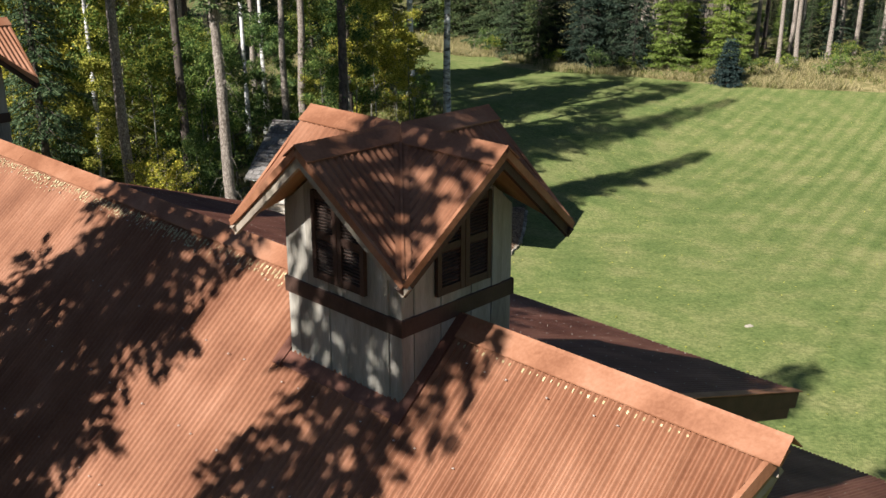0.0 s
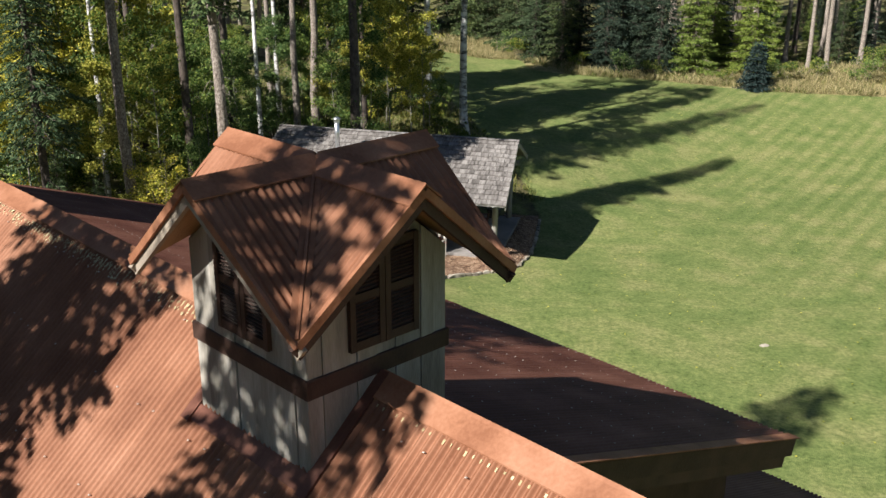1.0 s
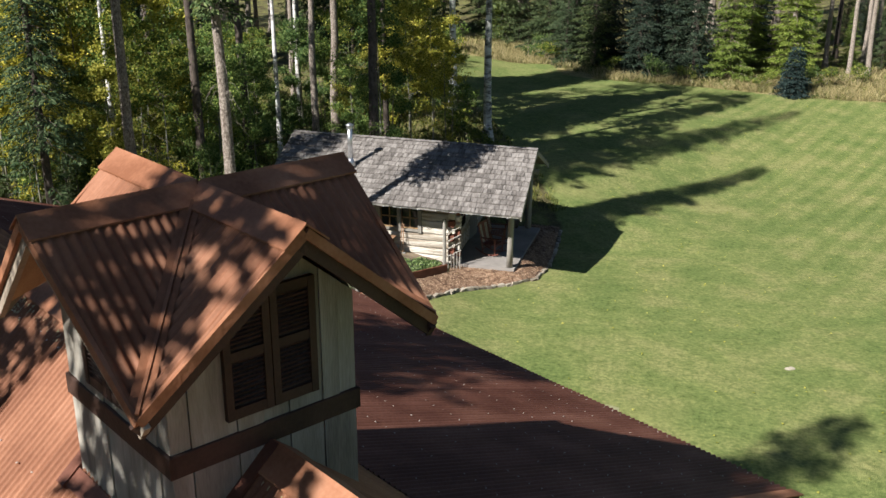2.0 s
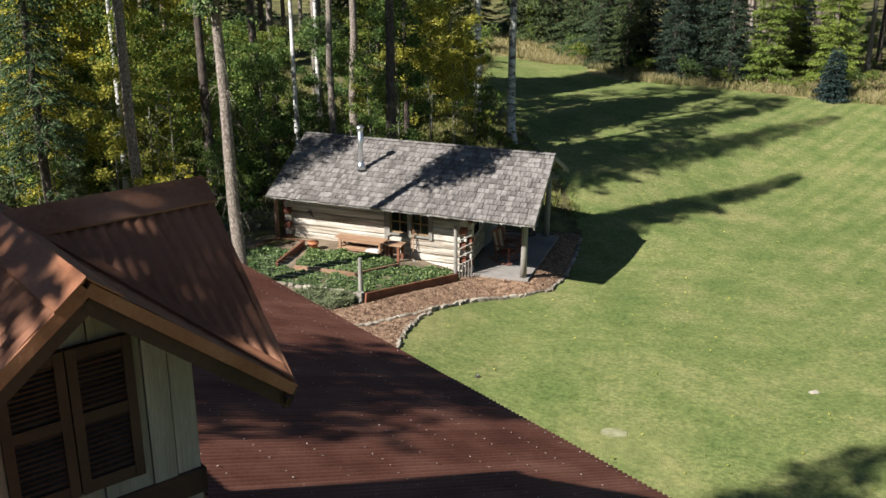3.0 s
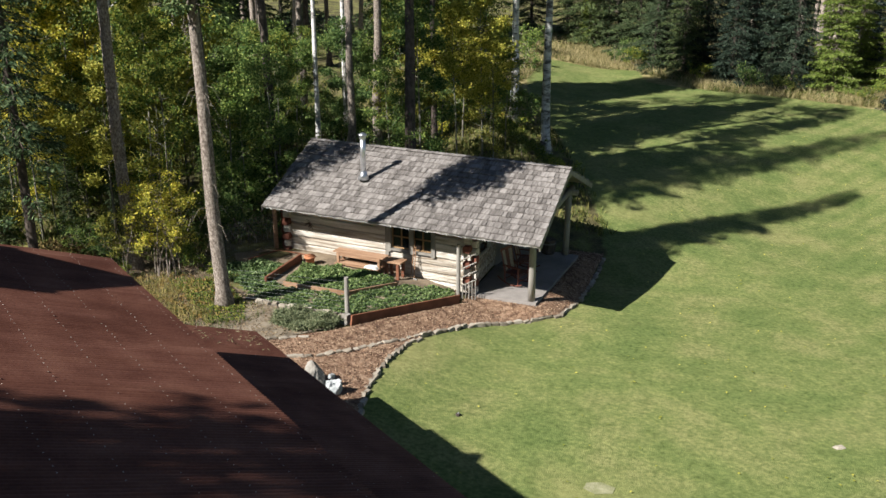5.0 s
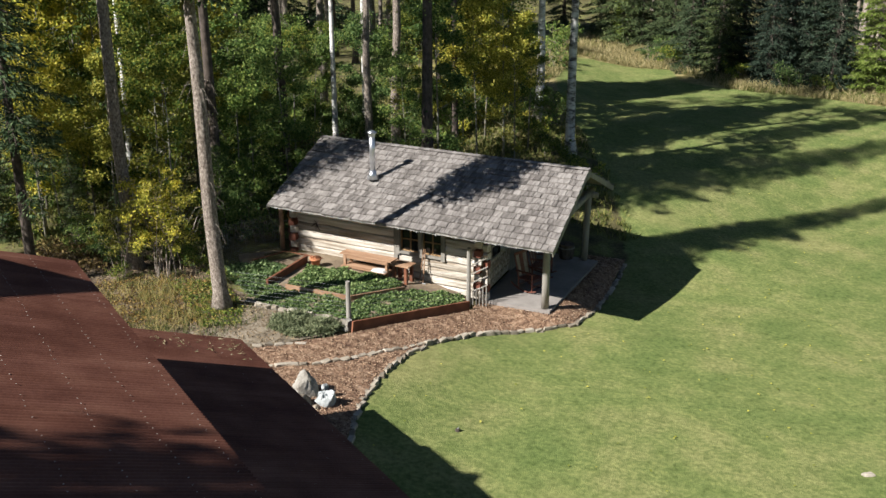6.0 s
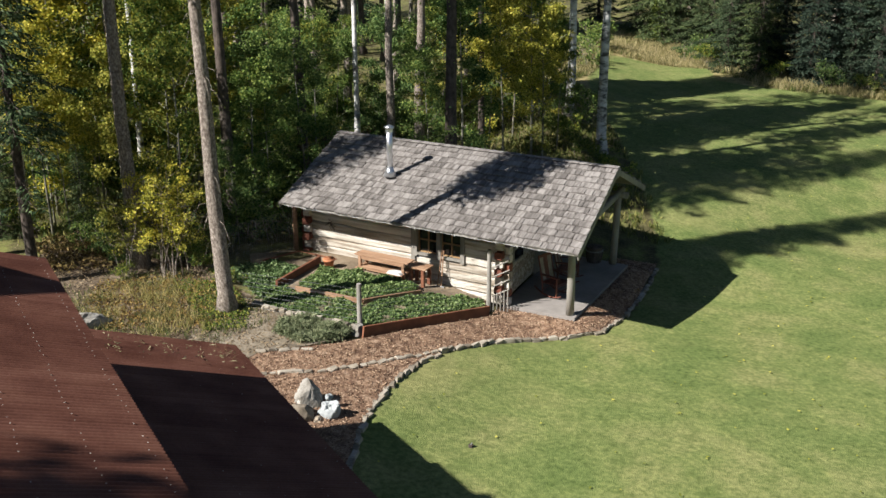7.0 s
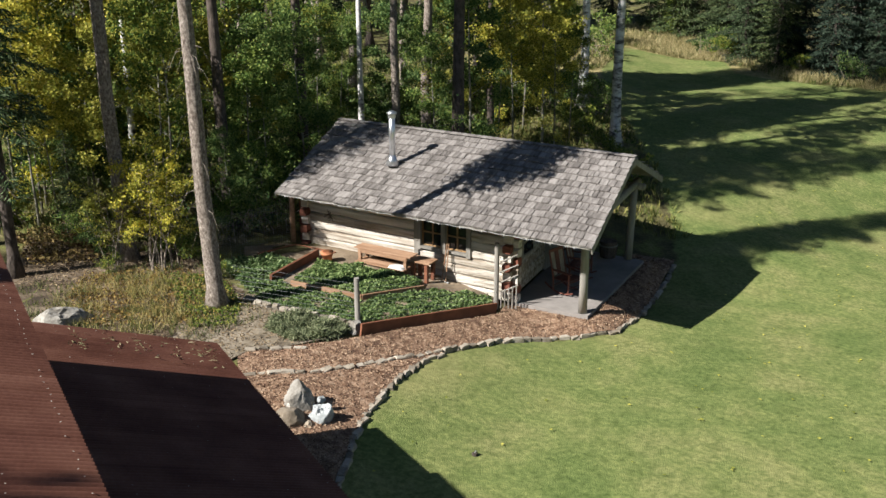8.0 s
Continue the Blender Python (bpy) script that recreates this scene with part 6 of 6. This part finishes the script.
def scatter(kinds, count, x0, x1, y0, y1, gap, s0=0.8, s1=1.15, zones=None):
    made, tries = 0, 0
    while made < count and tries < count * 40:
        tries += 1
        x, y = rng.uniform(x0, x1), rng.uniform(y0, y1)
        P = np.array([x]), np.array([y])
        if signed(clear, *P)[0] < 0.3 or signed(cabin_zone, *P)[0] < 0.6 or not room(x, y, gap):
            continue
        if y < 33.5 and x > -15:
            continue
        if count in (12, 34, 48) and -12 < x < 0 and 35.5 < 0.691 * y - 0.723 * x < 40.5:
            continue
        if (count in (14, 18, 26) and -28 < x < 0 and 46.5 < 0.691 * y - 0.723 * x < 62) or (count == 34 and 0.691 * y - 0.723 * x > 46.5 and y > 54):
            continue
        if y > 70 and abs(x - 0.46 * y) < 2.2:
            continue
        taken.append((x, y))
        made += 1
        pick, size = kinds[rng.integers(len(kinds))], rng.uniform(s0, s1)
        if not (count == 26 and x > -6.5 and 39 < 0.691 * y - 0.723 * x < 41.5) and not (-4.7 < x < -3.7 and y < 44):
            plant(pick, x, y, size)


scatter(["sapling_g", "sapling_g", "sapling_m"], 12, -14, -3.6, 43, 54, 1.3)
scatter(["sapling_g", "sapling_m", "sapling_g", "sapling_g"], 34, -24, -3, 37, 64, 1.4, 0.8, 1.4)
scatter(["pine_b", "pine_dark", "pine_dark", "pine_b"], 26, -26, -4, 44, 75, 2.2)
scatter(["pine_far", "spruce_c"], 18, -40, -8, 58, 90, 2.5)
scatter(["spruce_c"], 14, -36, -9, 68, 92, 2.0)
scatter(["sapling_y", "sapling_m", "sapling_y"], 10, -20, -10, 34.5, 44, 1.0, 0.8, 1.2)
scatter(["bush_g", "bush_m", "bush_g"], 48, -22, -2.5, 34, 60, 0.8, 0.6, 1.2)
# far wood behind the lawn
clear = [(-4, 60), (3, 79), (16, 72.5), (40, 66), (80, 60), (80, 20), (-4, 20)]
scatter(["pine_far", "spruce_b", "pine_far"], 28, -8, 60, 84, 120, 2.0, 0.9, 1.4)
scatter(["pine_far", "pine_dark"], 20, 14, 55, 74, 100, 2.0)
scatter(["spruce_b", "larch", "sapling_g", "spruce_dark", "spruce_b"], 42, 15, 58, 75, 98, 1.2, 0.3, 0.75)
for x, y, s in ((4.0, 77.6, 1.0), (7.5, 74.2, 0.8), (10.8, 72.3, 0.9), (13.0, 71.2, 0.7), (17.0, 69.2, 0.7), (19.8, 69.5, 0.8), (21.6, 70.3, 0.9), (23.9, 70.9, 0.8), (26.6, 70.0, 0.9), (29.3, 70.8, 1.0), (31.8, 69.6, 0.9), (34.0, 70.3, 1.0), (-3.9, 73.0, 1.1), (-4.4, 79.0, 1.2), (2.2, 80.0, 1.0), (15.2, 73.0, 1.0), (28.0, 73.0, 1.2)):
    plant('bush_m' if int(x * 7) % 3 else 'bush_g', x, y, s)
# trees beyond the house on the sun's side, whose shadows lie on the roofs
MAKE["shade_a"] = lambda: conifer("fir_tree", 21.2, 0.25, 6.0, 2.65, "needle", "bark_pine", 31, "tall fir on the sunny side of the house", 0, 1.3, 0.3, 0.3, 34, 0.45)
MAKE["shade_b"] = lambda: conifer("fir_tree", 21.2, 0.2, 9.2, 0.98, "needle", "bark_pine", 32, "slender fir on the sunny side of the house", 0, 1.7, 0.26, 0.3, 33, 0.5)
for kind, u, v in (("shade_a", -4.05, -8.5), ("shade_b", 0.3, -8.5)):
    q = HOUSE @ Vector((u, v, 0))
    plant(kind, q.x, q.y, 1.0, 0)

# unseen spruces added on the sunny side to block low skylight from the house
for i in range(17):
    q = HOUSE @ Vector((-30 + i * 2.9, -19.5 - 3.0 * ((i * 7) % 3), 0))
    plant("spruce_c", q.x, q.y, 1.1 + 0.08 * ((i * 5) % 4))


def tufts(name, poly, count, h, mat, label, seed, cl=0.35, wide=None):
    """Tufts of long grass blades over a polygon, thicker in patches."""
    r = np.random.default_rng(seed)
    xs, ys = [p[0] for p in poly], [p[1] for p in poly]
    px, py = r.uniform(min(xs), max(xs), count * 6), r.uniform(min(ys), max(ys), count * 6)
    keep = signed(poly, px, py) < 0
    px, py = px[keep], py[keep]
    dens = np.array([noise.noise((x * cl, y * cl, seed * 1.7)) for x, y in zip(px, py)])
    keep = dens > r.uniform(-0.5, 0.35, len(px))
    px, py = px[keep][:count], py[keep][:count]
    blades = 5
    px, py = np.repeat(px, blades) + r.normal(size=len(px) * blades) * 0.06, np.repeat(py, blades) + r.normal(size=len(py) * blades) * 0.06
    z = np.array([ground(x, y) for x, y in zip(px, py)]) - 0.03
    w = r.normal(size=(len(px), 3)) * 0.35
    w[:, 2] = 1.0
    me = leaf_mesh(name, np.stack([px, py, z], 1), w, h, wide or 0.035 + h * 0.03, M[mat], r, 0.12)
    return tagged(new(name, me), label, "grass", kind="stuff")


tufts("dry_grass", [(-11.2, 30.8), (-9.8, 31.7), (-8.3, 31.6), (-6.9, 29.8), (-6.6, 28.4), (-8.8, 27.4), (-10.6, 28.8)], 520, 0.38, "grass_straw", "tall dry yellow grass below the pine", 41, 1.1, 0.010)
tufts("green_grass", [(-12.5, 29.0), (-9.5, 26.8), (-6.2, 28.0), (-5.6, 30.2), (-7.0, 32.5), (-11.0, 33.0)], 1000, 0.26, "grass_green", "rough green grass below the pine", 42, 1.1, 0.016)
stuff_leaves("ground_weeds", [(-9.5, 31.8), (-8.0, 32.4), (-6.4, 30.6), (-5.9, 29.3), (-6.8, 28.7), (-8.0, 30.2)], 3600, 0.24, 0.06, "leaf_mixed", "low weeds with turning leaves round the pine's foot", "weeds", 46, 0.02)
stuff_leaves("low_plants", [(-11.4, 31.2), (-9.6, 32.6), (-7.4, 31.9), (-6.3, 30.3), (-6.9, 28.9), (-9.0, 28.0), (-10.6, 29.4)], 5200, 0.2, 0.065, "leaf_rust", "sparse low plants with rusty and yellow autumn leaves", "plants", 47, 0.02)
stuff_leaves("rusty_undergrowth", [(-15.5, 33.4), (-13.0, 31.0), (-11.6, 32.0), (-12.3, 34.4), (-14.4, 35.4)], 2600, 0.5, 0.09, "leaf_rust", "rust-red undergrowth below the spruce", "plants", 48, 0.05, 1.6)
tufts("meadow_grass", [(-5.0, 68.0), (-3.4, 70.0), (-3.0, 78.0), (3.5, 77.2), (6.2, 72.0), (14.0, 69.2), (20.4, 66.6), (29.0, 65.3), (60.0, 61.0), (62.0, 70.0), (30.0, 76.0), (14.0, 75.0), (6.0, 79.0), (3.0, 88.0), (-6.0, 88.0)], 13000, 0.6, "grass_dry", "tall dry meadow grass along the wood's edge", 43, 0.3, 0.03)
tufts("meadow_grass_green", [(-5.0, 64.0), (-3.4, 70.0), (-3.0, 78.0), (3.5, 77.2), (6.2, 72.0), (14.0, 69.2), (20.4, 66.6), (29.0, 65.3), (60.0, 61.0), (62.0, 72.0), (30.0, 80.0), (14.0, 78.0), (6.0, 82.0), (3.0, 92.0), (-6.0, 92.0)], 4000, 0.45, "grass_green", "rough green grass along the wood's edge", 44, 0.3)
tufts("forest_grass", [(-22.0, 34.0), (-11.0, 33.0), (-9.0, 36.0), (-7.0, 43.5), (3.5, 41.5), (1.8, 49.0), (0.3, 54.0), (-2.2, 61.0), (-4.0, 68.0), (-24.0, 66.0)], 6500, 0.35, "grass_green", "rough grass on the forest floor", 45, 0.3)
# fallen leaves and pale spots on the lawn
r = np.random.default_rng(55)
px, py = r.uniform(-3, 40, 9000), r.uniform(20, 68, 9000)
keep = signed(LAWN_EDGE, px, py) < -0.3
px, py = px[keep][:1300], py[keep][:1300]
w = r.normal(size=(len(px), 3)) * np.array([1, 1, 0.15])
me = leaf_mesh("fallen_leaves", np.stack([px, py, [ground(x, y) + 0.045 for x, y in zip(px, py)]], 1), w, 0.08, 0.06, M["leaf_yellow"], r, 0.0, 0.85)
tagged(new("fallen_leaves", me), "scattered yellow fallen leaves on the lawn", "leaves", kind="stuff")

# litter on the bare soil and below the trees
for name, poly, count in (("soil_litter", [(-10.5, 29.5), (-9.0, 27.0), (-6.6, 27.2), (-5.3, 26.6), (-5.0, 28.2), (-3.7, 29.4), (-4.5, 30.4), (-6.3, 30.75), (-9.0, 33.5), (-14.5, 33.5), (-12.5, 30.0)], 8000),
                          ("forest_litter", [(-22.0, 33.0), (-9.0, 33.0), (-8.5, 38.0), (-7.0, 44.0), (0.5, 44.0), (-1.5, 52.0), (-4.0, 62.0), (-22.0, 58.0)], 9000)):
    xs, ys = [p[0] for p in poly], [p[1] for p in poly]
    px, py = r.uniform(min(xs), max(xs), count * 4), r.uniform(min(ys), max(ys), count * 4)
    keep = signed(poly, px, py) < 0
    px, py = px[keep][:count], py[keep][:count]
    w = r.normal(size=(len(px), 3)) * np.array([1, 1, 0.3])
    me = leaf_mesh(name, np.stack([px, py, [ground(x, y) + 0.08 for x, y in zip(px, py)]], 1), w, 0.11, 0.022, M["litter"], r)
    tagged(new(name, me), "dry leaves and twigs littering the soil", "litter", kind="stuff")

# small things on the lawn
ob = new("flat_stone", stone_mesh(rr, 0.19, 0.11, 0.03, M["stone"], "flat_stone", 3, 0.7))
ob.matrix_basis = pose(9.15, 27.4, ground(9.15, 27.4) + 0.01, 0, 0, 20)
tagged(ob, "small pale flat stone lying in the lawn", "stone")
head = thing("sprinkler_head", "small dark sprinkler head set in the lawn", "sprinkler", pose(0.5, 26.5, ground(0.5, 26.5)))
part("body", Geo().tube([(0, 0, -0.05), (0, 0, 0.05), (0, 0, 0.06)], [0.06, 0.055, 0.03], 10), M["bark_dark"], head)
part("nozzle", Geo().tube([(0, 0, 0.05), (0.03, 0, 0.10)], [0.018, 0.012], 6), M["wire"], head)
M["dry_turf"] = material("dry_thin_turf", [(0.17, 0.185, 0.085), (0.25, 0.25, 0.135), (0.36, 0.35, 0.23)], 3.0, 30, 0.95, 0, 0.6, space="World", per="")
patch("worn_spot", [(3.6, 24.1), (3.85, 23.95), (4.2, 24.05), (4.25, 24.3), (3.95, 24.45), (3.65, 24.35)], 0.012, "dry_turf", "worn pale spot in the lawn", "soil")
